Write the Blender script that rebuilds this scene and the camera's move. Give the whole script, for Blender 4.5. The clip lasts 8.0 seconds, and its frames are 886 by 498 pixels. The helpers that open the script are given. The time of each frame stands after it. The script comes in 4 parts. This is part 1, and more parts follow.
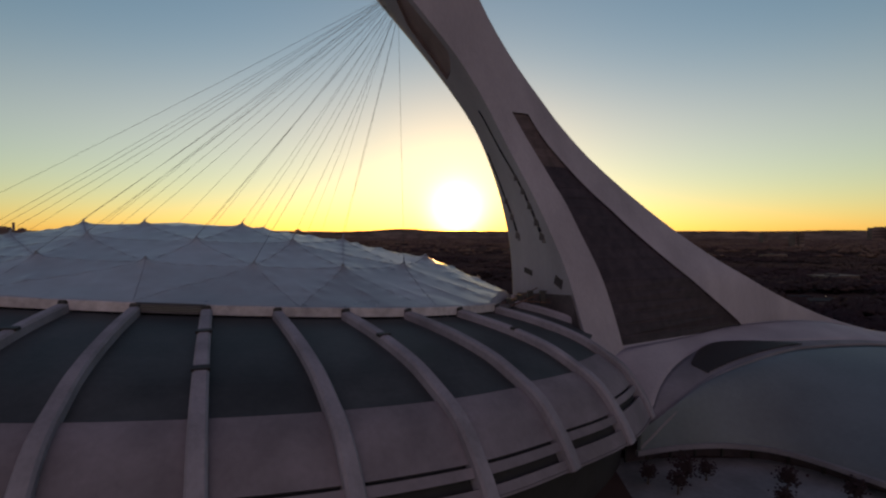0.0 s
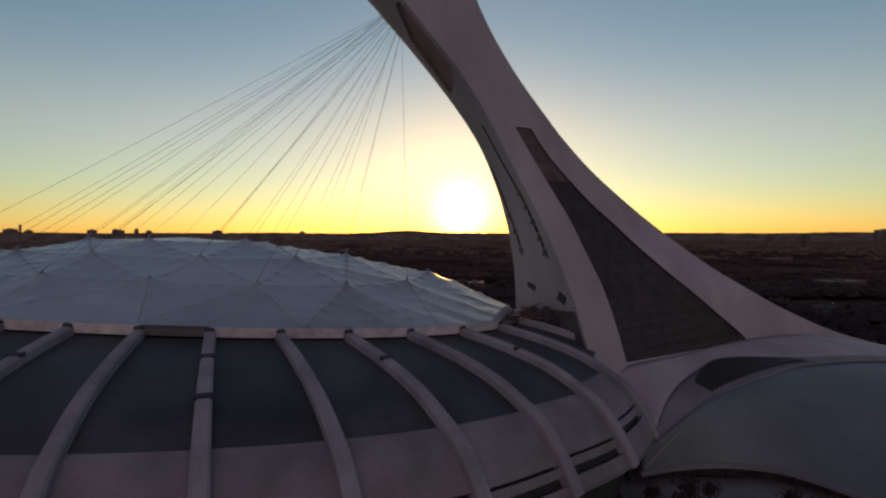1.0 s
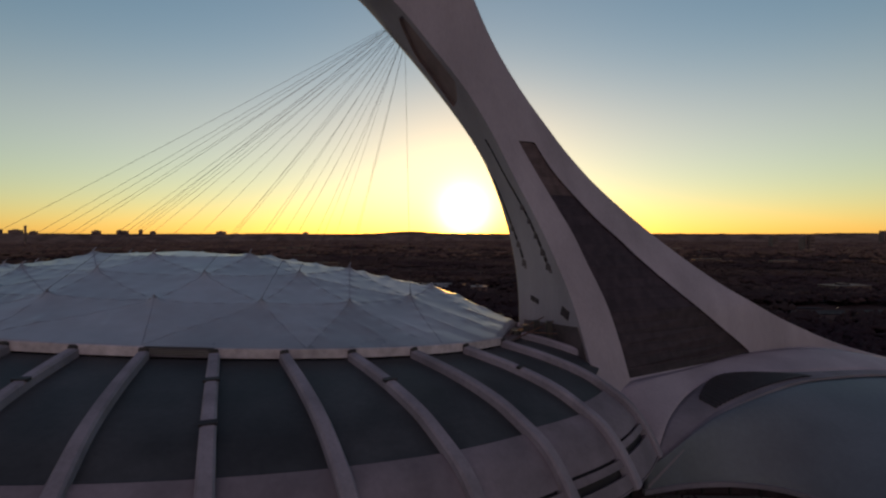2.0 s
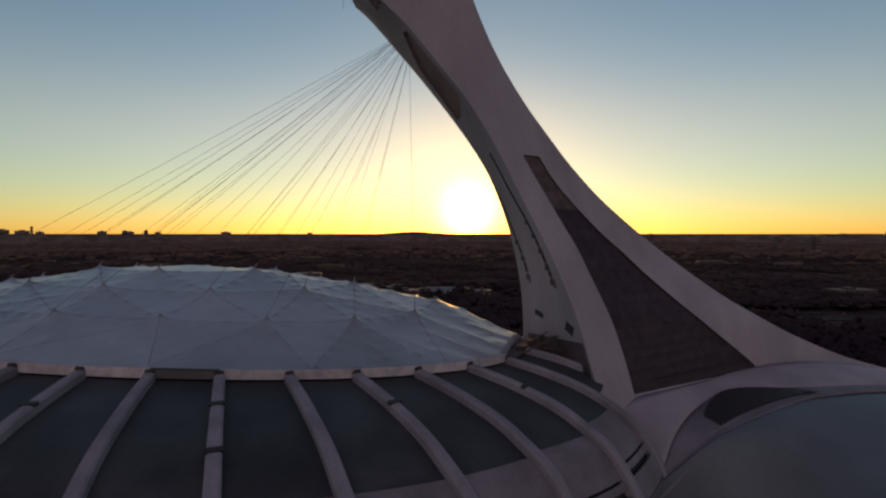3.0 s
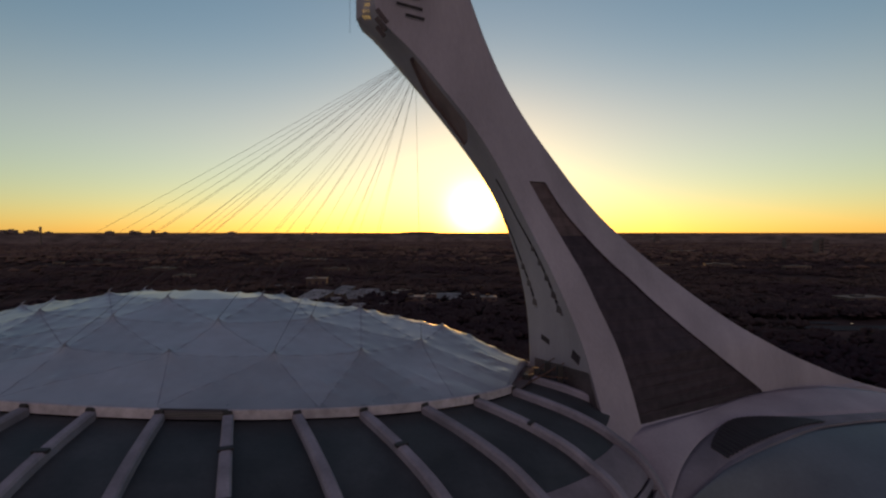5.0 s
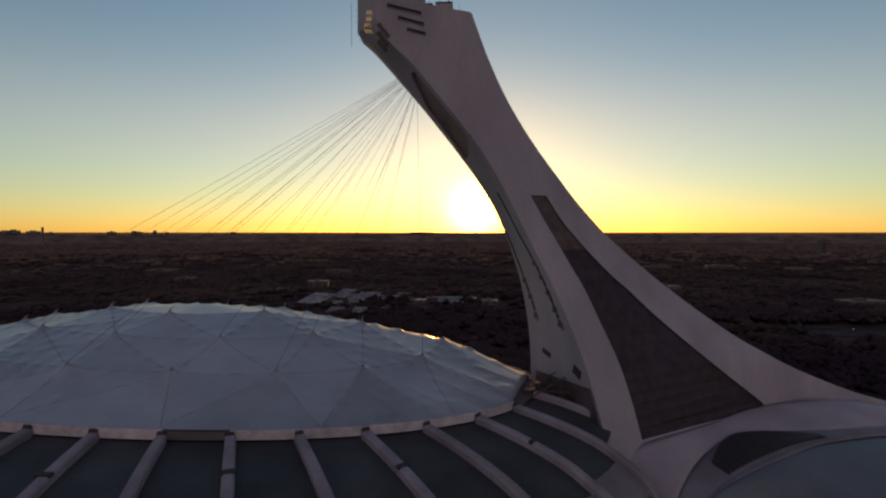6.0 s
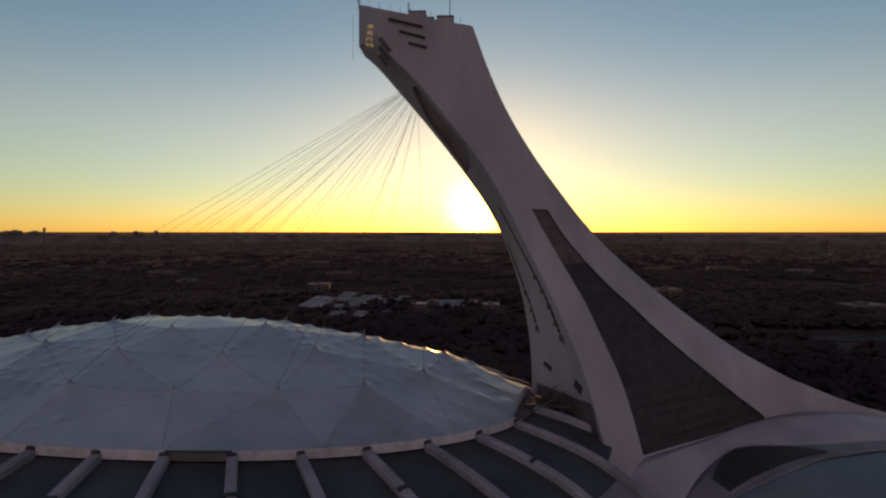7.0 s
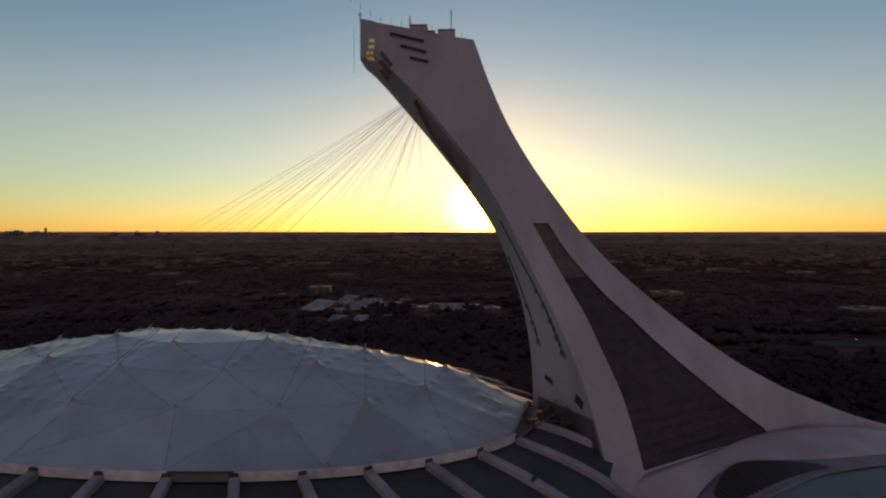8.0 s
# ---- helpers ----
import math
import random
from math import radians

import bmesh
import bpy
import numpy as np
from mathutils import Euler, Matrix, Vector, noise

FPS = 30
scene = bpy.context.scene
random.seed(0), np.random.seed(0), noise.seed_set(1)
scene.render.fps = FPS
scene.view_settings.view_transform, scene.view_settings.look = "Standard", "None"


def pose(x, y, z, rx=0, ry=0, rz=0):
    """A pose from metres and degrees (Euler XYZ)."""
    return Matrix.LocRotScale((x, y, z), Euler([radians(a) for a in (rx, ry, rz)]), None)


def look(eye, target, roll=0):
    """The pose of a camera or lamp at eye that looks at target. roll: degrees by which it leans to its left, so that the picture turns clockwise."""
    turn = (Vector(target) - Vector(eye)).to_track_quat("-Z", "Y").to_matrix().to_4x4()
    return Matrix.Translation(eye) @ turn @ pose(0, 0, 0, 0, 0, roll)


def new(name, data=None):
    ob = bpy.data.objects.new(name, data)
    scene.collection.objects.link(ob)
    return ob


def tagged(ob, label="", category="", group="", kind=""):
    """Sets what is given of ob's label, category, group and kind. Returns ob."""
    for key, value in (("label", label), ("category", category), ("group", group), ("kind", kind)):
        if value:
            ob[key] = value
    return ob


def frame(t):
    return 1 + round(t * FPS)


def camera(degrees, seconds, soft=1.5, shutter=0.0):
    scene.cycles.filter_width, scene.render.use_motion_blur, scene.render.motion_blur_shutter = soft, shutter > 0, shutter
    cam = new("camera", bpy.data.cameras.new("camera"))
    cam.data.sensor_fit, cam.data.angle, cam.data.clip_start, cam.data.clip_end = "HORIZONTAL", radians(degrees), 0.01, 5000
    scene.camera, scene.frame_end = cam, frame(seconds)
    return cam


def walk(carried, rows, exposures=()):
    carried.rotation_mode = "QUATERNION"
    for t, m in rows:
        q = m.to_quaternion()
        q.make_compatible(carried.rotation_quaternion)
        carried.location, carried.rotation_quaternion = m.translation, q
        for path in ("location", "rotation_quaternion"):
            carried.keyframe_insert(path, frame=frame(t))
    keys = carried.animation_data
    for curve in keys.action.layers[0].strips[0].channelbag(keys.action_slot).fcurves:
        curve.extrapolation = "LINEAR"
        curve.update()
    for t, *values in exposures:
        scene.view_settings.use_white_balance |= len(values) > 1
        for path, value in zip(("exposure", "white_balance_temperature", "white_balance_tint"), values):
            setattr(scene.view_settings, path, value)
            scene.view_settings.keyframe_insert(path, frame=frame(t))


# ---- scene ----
from mathutils import geometry

cam = camera(80.0, 8.0, soft=2.3)
# seconds, x, y, z, yaw, pitch
ROWS = [
    (0.0, 0, 0, 53, 0.25, -1.81),
    (0.5, 0.12, 0.05, 55.18, 0.43, -1.75),
    (1.0, 0.28, 0.12, 57.62, 0.69, -1.67),
    (1.5, 0.29, 0.1, 59.87, 0.85, -1.645),
    (3.0, 0.14, 0.02, 67.1, 1.454, -1.645),
    (3.5, 0.09, 0.03, 69.28, 1.655, -1.67),
    (4.0, -0.01, 0.04, 71.75, 1.835, -1.71),
    (4.5, -0.13, 0.03, 74.12, 1.955, -1.75),
    (6.0, -0.17, -0.18, 81.29, 2.187, -1.80),
    (6.5, -0.17, -0.22, 83.7, 2.253, -1.825),
    (7.0, -0.2, -0.25, 86.12, 2.31, -1.84),
    (7.5, -0.23, -0.32, 88.54, 2.358, -1.86),
    (8.0, -0.29, -0.36, 91.0, 2.405, -1.88),
]
walk(cam, [(t, pose(x, y, z, 90 + pitch, 0, yaw)) for t, x, y, z, yaw, pitch in ROWS], [(0.0, 0.55, 9800, 14), (8.0, 0.55, 9800, 14)])

# ---- world and sun: a low sun straight ahead in a clear evening sky ----
SUN_ELEV, SUN_AZ = radians(2.5), radians(1.25)
SUN_DIR = Vector((math.sin(SUN_AZ) * math.cos(SUN_ELEV), math.cos(SUN_AZ) * math.cos(SUN_ELEV), math.sin(SUN_ELEV)))
world = bpy.data.worlds.new("evening_sky")
scene.world = world
world.use_nodes = True
wn = world.node_tree
for n in list(wn.nodes):
    wn.nodes.remove(n)


def wnode(kind):
    return wn.nodes.new(kind)


def wmath(op, a, b=None):
    n = wnode("ShaderNodeMath")
    n.operation = op
    for i, v in enumerate((a, b)):
        if v is None:
            continue
        if isinstance(v, (int, float)):
            n.inputs[i].default_value = v
        else:
            wn.links.new(v, n.inputs[i])
    return n.outputs[0]


sky = wnode("ShaderNodeTexSky")
sky.sky_type, sky.sun_disc = "NISHITA", False
sky.sun_elevation, sky.sun_rotation = SUN_ELEV + radians(1.5), SUN_AZ
sky.altitude, sky.air_density, sky.dust_density, sky.ozone_density = 50.0, 1.0, 0.2, 3.15
sky_bg = wnode("ShaderNodeBackground")
sky_bg.inputs["Strength"].default_value = 0.15
wn.links.new(sky.outputs[0], sky_bg.inputs["Color"])
# the bright aureole round the sun
where = wnode("ShaderNodeTexCoord")
dot = wnode("ShaderNodeVectorMath")
dot.operation = "DOT_PRODUCT"
wn.links.new(where.outputs["Generated"], dot.inputs[0])
dot.inputs[1].default_value = SUN_DIR
near_sun = wmath("MAXIMUM", dot.outputs["Value"], 0.0)
core = wmath("MULTIPLY", wmath("POWER", near_sun, 1150.0), 11.0)
halo = wmath("MULTIPLY", wmath("POWER", near_sun, 110.0), 0.12)
veil = wmath("MULTIPLY", wmath("POWER", near_sun, 14.0), 0.015)
glow = wnode("ShaderNodeBackground")
glow.inputs["Color"].default_value = (1.0, 0.62, 0.14, 1)
wn.links.new(wmath("ADD", wmath("ADD", core, halo), veil), glow.inputs["Strength"])
both = wnode("ShaderNodeAddShader")
wn.links.new(sky_bg.outputs[0], both.inputs[0])
wn.links.new(glow.outputs[0], both.inputs[1])
# the dusty yellow band that stands over the western horizon
height = wnode("ShaderNodeSeparateXYZ")
wn.links.new(where.outputs["Generated"], height.inputs[0])
off = wmath("DIVIDE", wmath("SUBTRACT", height.outputs["Z"], 0.17), 0.11)
band = wmath("POWER", 2.718, wmath("MULTIPLY", wmath("MULTIPLY", off, off), -1.0))
dusty = wnode("ShaderNodeBackground")
dusty.inputs["Color"].default_value = (1.0, 0.42, 0.0, 1)
wn.links.new(wmath("MULTIPLY", wmath("MULTIPLY", band, wmath("POWER", near_sun, 1.5)), 0.10), dusty.inputs["Strength"])
front = wnode("ShaderNodeAddShader")
wn.links.new(both.outputs[0], front.inputs[0])
wn.links.new(dusty.outputs[0], front.inputs[1])
# the rosy belt of the evening sky opposite the sun
away = wnode("ShaderNodeVectorMath")
away.operation = "DOT_PRODUCT"
wn.links.new(where.outputs["Generated"], away.inputs[0])
away.inputs[1].default_value = Vector((-SUN_DIR.x, -SUN_DIR.y, 0.22)).normalized()
rosy = wnode("ShaderNodeBackground")
rosy.inputs["Color"].default_value = (1.0, 0.40, 0.43, 1)
wn.links.new(wmath("MULTIPLY", wmath("POWER", wmath("MAXIMUM", away.outputs["Value"], 0.0), 1.5), 0.19), rosy.inputs["Strength"])
whole = wnode("ShaderNodeAddShader")
wn.links.new(front.outputs[0], whole.inputs[0])
wn.links.new(rosy.outputs[0], whole.inputs[1])
# land beyond the ground sheet, below the horizon
split = wnode("ShaderNodeSeparateXYZ")
wn.links.new(where.outputs["Generated"], split.inputs[0])
below = wmath("LESS_THAN", split.outputs["Z"], 0.0)
land_bg = wnode("ShaderNodeBackground")
land_bg.inputs["Color"].default_value = (0.035, 0.021, 0.018, 1)
mixed = wnode("ShaderNodeMixShader")
wn.links.new(below, mixed.inputs[0])
wn.links.new(whole.outputs[0], mixed.inputs[1])
wn.links.new(land_bg.outputs[0], mixed.inputs[2])
world_out = wnode("ShaderNodeOutputWorld")
wn.links.new(mixed.outputs[0], world_out.inputs[0])

sun = new("sun", bpy.data.lights.new("sun", "SUN"))
sun.data.energy, sun.data.angle, sun.data.color = 0.7, radians(0.53), (1.0, 0.55, 0.24)
sun.matrix_world = look(SUN_DIR * 500, (0, 0, 0))


# ---- materials ----
def material(name, base, rough=0.7, metal=0.0, vary=0.25, scale=0.2, fine=3.0, bump=0.1, bump_size=0.05, spec=0.5, streak=1.0, per_object=0.0, tint=None):
    """A surface with broad stains and fine grain; sizes in cycles a metre."""
    m = bpy.data.materials.new(name)
    m.use_nodes = True
    nt = m.node_tree
    bsdf = nt.nodes["Principled BSDF"]
    bsdf.inputs["Roughness"].default_value, bsdf.inputs["Metallic"].default_value = rough, metal
    bsdf.inputs["Specular IOR Level"].default_value = spec
    tc = nt.nodes.new("ShaderNodeTexCoord")
    mp = nt.nodes.new("ShaderNodeMapping")
    mp.inputs["Scale"].default_value = (1, 1, 1 / streak)
    nt.links.new(tc.outputs["Object"], mp.inputs[0])
    big = nt.nodes.new("ShaderNodeTexNoise")
    big.inputs["Scale"].default_value, big.inputs["Detail"].default_value = scale, 5
    small = nt.nodes.new("ShaderNodeTexNoise")
    small.inputs["Scale"].default_value, small.inputs["Detail"].default_value = fine, 4
    nt.links.new(mp.outputs[0], big.inputs[0])
    nt.links.new(mp.outputs[0], small.inputs[0])
    ramp = nt.nodes.new("ShaderNodeValToRGB")
    dark = tint or tuple(c * (1 - vary) for c in base)
    light = tuple(min(1, c * (1 + vary * 0.7)) for c in base)
    ramp.color_ramp.elements[0].position, ramp.color_ramp.elements[1].position = 0.32, 0.68
    ramp.color_ramp.elements[0].color, ramp.color_ramp.elements[1].color = (*dark, 1), (*light, 1)
    nt.links.new(big.outputs[0], ramp.inputs[0])
    grain = nt.nodes.new("ShaderNodeMix")
    grain.data_type, grain.blend_type = "RGBA", "MULTIPLY"
    grain.inputs["Factor"].default_value = 1.0
    g2 = nt.nodes.new("ShaderNodeMapRange")
    g2.inputs[1].default_value, g2.inputs[2].default_value = 0.25, 0.75
    g2.inputs[3].default_value, g2.inputs[4].default_value = 1 - vary * 0.6, 1.0
    nt.links.new(small.outputs[0], g2.inputs[0])
    nt.links.new(ramp.outputs[0], grain.inputs["A"])
    nt.links.new(g2.outputs[0], grain.inputs["B"])
    colour = grain.outputs["Result"]
    if per_object:
        info = nt.nodes.new("ShaderNodeObjectInfo")
        r2 = nt.nodes.new("ShaderNodeMapRange")
        r2.inputs[3].default_value, r2.inputs[4].default_value = 1 - per_object, 1 + per_object * 0.5
        nt.links.new(info.outputs["Random"], r2.inputs[0])
        mul = nt.nodes.new("ShaderNodeMix")
        mul.data_type, mul.blend_type = "RGBA", "MULTIPLY"
        mul.inputs["Factor"].default_value = 1.0
        nt.links.new(colour, mul.inputs["A"])
        nt.links.new(r2.outputs[0], mul.inputs["B"])
        colour = mul.outputs["Result"]
    nt.links.new(colour, bsdf.inputs["Base Color"])
    rr = nt.nodes.new("ShaderNodeMapRange")
    rr.inputs[3].default_value, rr.inputs[4].default_value = max(0.02, rough - 0.1), min(1, rough + 0.12)
    nt.links.new(big.outputs[0], rr.inputs[0])
    nt.links.new(rr.outputs[0], bsdf.inputs["Roughness"])
    if bump:
        bp = nt.nodes.new("ShaderNodeBump")
        bp.inputs["Strength"].default_value, bp.inputs["Distance"].default_value = bump, bump_size
        nt.links.new(small.outputs[0], bp.inputs["Height"])
        nt.links.new(bp.outputs[0], bsdf.inputs["Normal"])
    return m


def glowing(name, colour, strength):
    m = bpy.data.materials.new(name)
    m.use_nodes = True
    bsdf = m.node_tree.nodes["Principled BSDF"]
    bsdf.inputs["Base Color"].default_value = (*colour, 1)
    bsdf.inputs["Emission Color"].default_value, bsdf.inputs["Emission Strength"].default_value = (*colour, 1), strength
    return m


CONCRETE = material("pale_concrete", (0.345, 0.315, 0.355), 0.8, vary=0.2, scale=0.06, fine=1.3, bump=0.15, streak=4.0)
RIB = material("rib_concrete", (0.262, 0.245, 0.29), 0.8, vary=0.28, scale=0.12, fine=1.5, bump=0.2, streak=2.0, per_object=0.12)
SHELL = material("shell_concrete", (0.205, 0.18, 0.212), 0.82, vary=0.25, scale=0.1, fine=1.0, bump=0.2, per_object=0.1)
MEMBRANE = material("coated_fabric", (0.31, 0.36, 0.425), 0.3, vary=0.16, scale=0.05, fine=0.33, bump=0.09, bump_size=0.3, spec=0.3, per_object=0.15)
RING = material("ring_panel_paint", (0.52, 0.475, 0.51), 0.7, vary=0.25, scale=0.4, fine=2.0, bump=0.1, per_object=0.15)
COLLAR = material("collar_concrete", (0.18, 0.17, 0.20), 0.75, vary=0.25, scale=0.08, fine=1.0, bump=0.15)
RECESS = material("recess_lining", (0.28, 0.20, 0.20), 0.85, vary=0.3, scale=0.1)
# for deck, ring edge and windows, and the painted shade low on the tower
DARK_BROWN = material("dark_brown_surface", (0.11, 0.085, 0.09), 0.9, vary=0.4, scale=0.12, fine=1.0)
SEAM = material("lacing_strip", (0.25, 0.28, 0.335), 0.75, vary=0.3)
GLAZING = material("dark_green_glazing", (0.052, 0.057, 0.064), 0.55, vary=0.35, scale=0.09, fine=0.9, bump=0.05, spec=0.3, per_object=0.2)
TINTED = material("tinted_glass", (0.056, 0.041, 0.051), 0.5, vary=0.3, scale=0.3, fine=2.0, bump=0.02, spec=0.15, per_object=0.12)
LOUVRED = material("brown_louvre_panel", (0.125, 0.09, 0.092), 0.7, vary=0.3, scale=0.3, fine=2.0, bump=0.05, spec=0.2, per_object=0.25)
DARK = material("dark_metal", (0.05, 0.048, 0.05), 0.55, metal=0.4, vary=0.3, fine=4)
# near-black base colour that carries the shade of undersides, slots and recesses
VOID = material("near_black_shade", (0.03, 0.028, 0.03), 0.9, vary=0.3)
STEEL = material("cable_steel", (0.22, 0.21, 0.21), 0.6, metal=0.3, vary=0.15)
CABLE = material("dark_cable", (0.075, 0.073, 0.075), 0.7, vary=0.15, spec=0.1)
POOLROOF = material("pool_roof_skin", (0.105, 0.132, 0.155), 0.55, vary=0.2, scale=0.05, fine=0.8, bump=0.1)
WARM = glowing("lit_window", (1.0, 0.72, 0.25), 0.2)
LAMP = glowing("street_light", (1.0, 0.9, 0.75), 0.9)


# ---- building tools ----
def mesh_of(name, verts, faces, smooth=False):
    me = bpy.data.meshes.new(name)
    me.from_pydata([tuple(v) for v in verts], [], faces)
    me.validate()
    if smooth:
        me.shade_smooth()
        if smooth is not True:
            me.set_sharp_from_angle(angle=radians(smooth))
    return me


def solid(name, verts, faces, mat, parent=None, label="", smooth=False):
    """One mesh object, a part where it has a parent."""
    ob = new(name, mesh_of(name, verts, faces, smooth))
    ob.data.materials.append(mat)
    if parent is not None:
        ob.parent = parent
    if label:
        tagged(ob, label)
    return ob


def part(name, bm, mat, parent, label="", smooth=False):
    me = bpy.data.meshes.new(name)
    bm.to_mesh(me)
    bm.free()
    if smooth:
        me.shade_smooth()
    ob = new(name, me)
    me.materials.append(mat)
    ob.parent = parent
    if label:
        tagged(ob, label)
    return ob


def box_bm(bm, lo, hi, bevel=0.0):
    """A box between two corners, its edges rounded off by bevel."""
    size = Vector(hi) - Vector(lo)
    mid = (Vector(hi) + Vector(lo)) / 2
    made = bmesh.ops.create_cube(bm, size=1.0, matrix=Matrix.Translation(mid) @ Matrix.Diagonal((*size, 1)))
    if bevel:
        edges = {e for v in made["verts"] for e in v.link_edges}
        bmesh.ops.bevel(bm, geom=list(edges), offset=bevel, segments=1, affect="EDGES")
    return bm


def beam_bm(bm, a, b, width, height, up=(0, 0, 1)):
    """A bar of rectangular section from a to b."""
    a, b = Vector(a), Vector(b)
    ahead = (b - a).normalized()
    side = ahead.cross(Vector(up))
    side = side.normalized() if side.length > 1e-4 else Vector((1, 0, 0))
    top = side.cross(ahead)
    vs = [bm.verts.new(p + side * sx * width / 2 + top * sz * height / 2) for p in (a, b) for sx, sz in ((-1, -1), (1, -1), (1, 1), (-1, 1))]
    for q in ((3, 2, 1, 0), (4, 5, 6, 7), (0, 1, 5, 4), (1, 2, 6, 5), (2, 3, 7, 6), (3, 0, 4, 7)):
        bm.faces.new([vs[i] for i in q])
    return bm


def rod(name, a, b, radius, mat, parent=None, label="", sides=6):
    a, b = Vector(a), Vector(b)
    turn = (b - a).to_track_quat("Z", "Y").to_matrix()
    vs = [p + turn @ Vector((math.cos(k * math.tau / sides) * radius, math.sin(k * math.tau / sides) * radius, 0)) for p in (a, b) for k in range(sides)]
    fs = [(k, (k + 1) % sides, sides + (k + 1) % sides, sides + k) for k in range(sides)]
    fs += [tuple(reversed(range(sides))), tuple(range(sides, 2 * sides))]
    return solid(name, vs, fs, mat, parent, label)


def empty(name):
    return new(name)


def smooth_curve(keys):
    """A monotone-looking cubic through (position, value) keys, with flat extrapolation."""
    xs, ys = [k[0] for k in keys], [k[1] for k in keys]
    slopes = []
    for i in range(len(xs)):
        lo, hi = max(0, i - 1), min(len(xs) - 1, i + 1)
        slopes.append((ys[hi] - ys[lo]) / (xs[hi] - xs[lo]))

    def value(x):
        if x <= xs[0]:
            return ys[0]
        if x >= xs[-1]:
            return ys[-1]
        i = max(j for j in range(len(xs)) if xs[j] <= x)
        i = min(i, len(xs) - 2)
        h = xs[i + 1] - xs[i]
        u = (x - xs[i]) / h
        return ((2 * u**3 - 3 * u**2 + 1) * ys[i] + (u**3 - 2 * u**2 + u) * h * slopes[i] + (3 * u**2 - 2 * u**3) * ys[i + 1] + (u**3 - u**2) * h * slopes[i + 1])

    return value


# ---- plan of the stadium ----
RX, RY, RA, RB = -92.0, 177.5, 115.0, 70.1      # the oval of the roof's rim
HUB = Vector((-86.0, 193.0))                    # the ribs point at it
# the oval lies slightly turned against the tower's plane
LIE = Matrix.Translation((-2.318, 0.46, -0.69)) @ Matrix.Rotation(-0.01735, 4, "Z") @ Matrix.Scale(1.00728, 4)


def rim_z(x, y):
    """Height of the roof's rim: it falls towards the tower, most on the far side of the tip."""
    low = 2.2 * np.clip((x + 25.0) / 45.0, 0, 1) * np.clip((y - 172.0) / 26.0, 0, 1)
    low = low + 3.0 * np.clip((x + 85.0) / 40.0, 0, 1) * np.clip((y - 182.0) / 30.0, 0, 1)
    return 40.2 - np.where(x > -116, 8.1, 2.8) * np.minimum(1.0, np.abs(x + 116.0) / 133.0) ** 1.3 - low


CUT_N, CUT_C = Vector((0.968, -0.25)), -25.2     # the straight end of the fabric, towards the tower


def cut_scale(x, y):
    """How far a point must be drawn in towards the roof's middle to stay behind the straight end."""
    mid = CUT_N.x * RX + CUT_N.y * RY
    return np.minimum(1.0, (CUT_C - mid) / np.maximum(1e-6, CUT_N.x * x + CUT_N.y * y - mid))


def rim_at(ang):
    """The rim's point in the direction ang (radians) from the hub, with its distance and height."""
    c, s = math.cos(ang), math.sin(ang)
    px, py = (HUB.x - RX) / RA, (HUB.y - RY) / RB
    dx, dy = c / RA, s / RB
    qa, qb, qc = dx * dx + dy * dy, 2 * (px * dx + py * dy), px * px + py * py - 1
    r = (-qb + math.sqrt(qb * qb - 4 * qa * qc)) / (2 * qa)
    return r, float(rim_z(HUB.x + r * c, HUB.y + r * s))


DROP = smooth_curve([(-4, 0.4), (0, 0), (15, -2.9), (27, -6.5), (35, -10.6), (39, -13.2), (42, -16.3), (44.7, -20.2), (47, -24.2), (48.6, -28.0), (52.0, -37.0)])
REACH = smooth_curve([(-60, 1.04), (-52, 1.03), (-48, 1.02), (-40, 0.97), (-32, 0.95), (-23.6, 0.9), (-15, 0.85)])


def profile(d, inset):
    """Distance beyond the rim and height above it of a point at d along a rib's back, inset below it."""
    e = 0.2
    td, tz = 2 * e, DROP(d + e) - DROP(d - e)
    ln = math.hypot(td, tz)
    return d + inset * tz / ln, DROP(d) - inset * td / ln


def on_shell(ang, d, inset):
    r, z = rim_at(ang)
    dd, dz = profile(d, inset)
    dd *= REACH(-abs(math.degrees(ang)))
    return Vector((HUB.x + (r + dd) * math.cos(ang), HUB.y + (r + dd) * math.sin(ang), z + dz))


def rib_angle(k):
    return radians(-76.0 + 9.35 * k - 0.09 * k * k) if k >= -4 else radians(-114.84 + 9.35 * (k + 4))


FIRST_RIB, LAST_RIB = -11, 7
stadium = tagged(empty("stadium"), "oval concrete stadium with curved ribs and dark glazed bays", "stadium")
stadium.matrix_world = LIE


def rib_mesh(ang, end=47.7):
    """A curved box beam with chamfered upper edges, wider towards its foot."""
    stations = [0.6 + (end - 0.6) * i / 44 for i in range(45)]
    c, s = math.cos(ang), math.sin(ang)
    side = Vector((-s, c, 0))
    verts, faces = [], []
    for d in stations:
        half = 1.15 + 0.45 * (d / 48) ** 2
        deep = 2.9 if d > 4 else 1.6 + 1.3 * d / 4
        for w, inset in ((-half, deep), (-half, 0.45), (-half + 0.4, 0), (half - 0.4, 0), (half, 0.45), (half, deep)):
            verts.append(on_shell(ang, d, inset) + side * w)
    n = 6
    for i in range(len(stations) - 1):
        for j in range(n):
            faces.append((i * n + j, i * n + (j + 1) % n, (i + 1) * n + (j + 1) % n, (i + 1) * n + j))
    faces.append(tuple(reversed(range(n))))
    faces.append(tuple(range((len(stations) - 1) * n, len(stations) * n)))
    return verts, faces


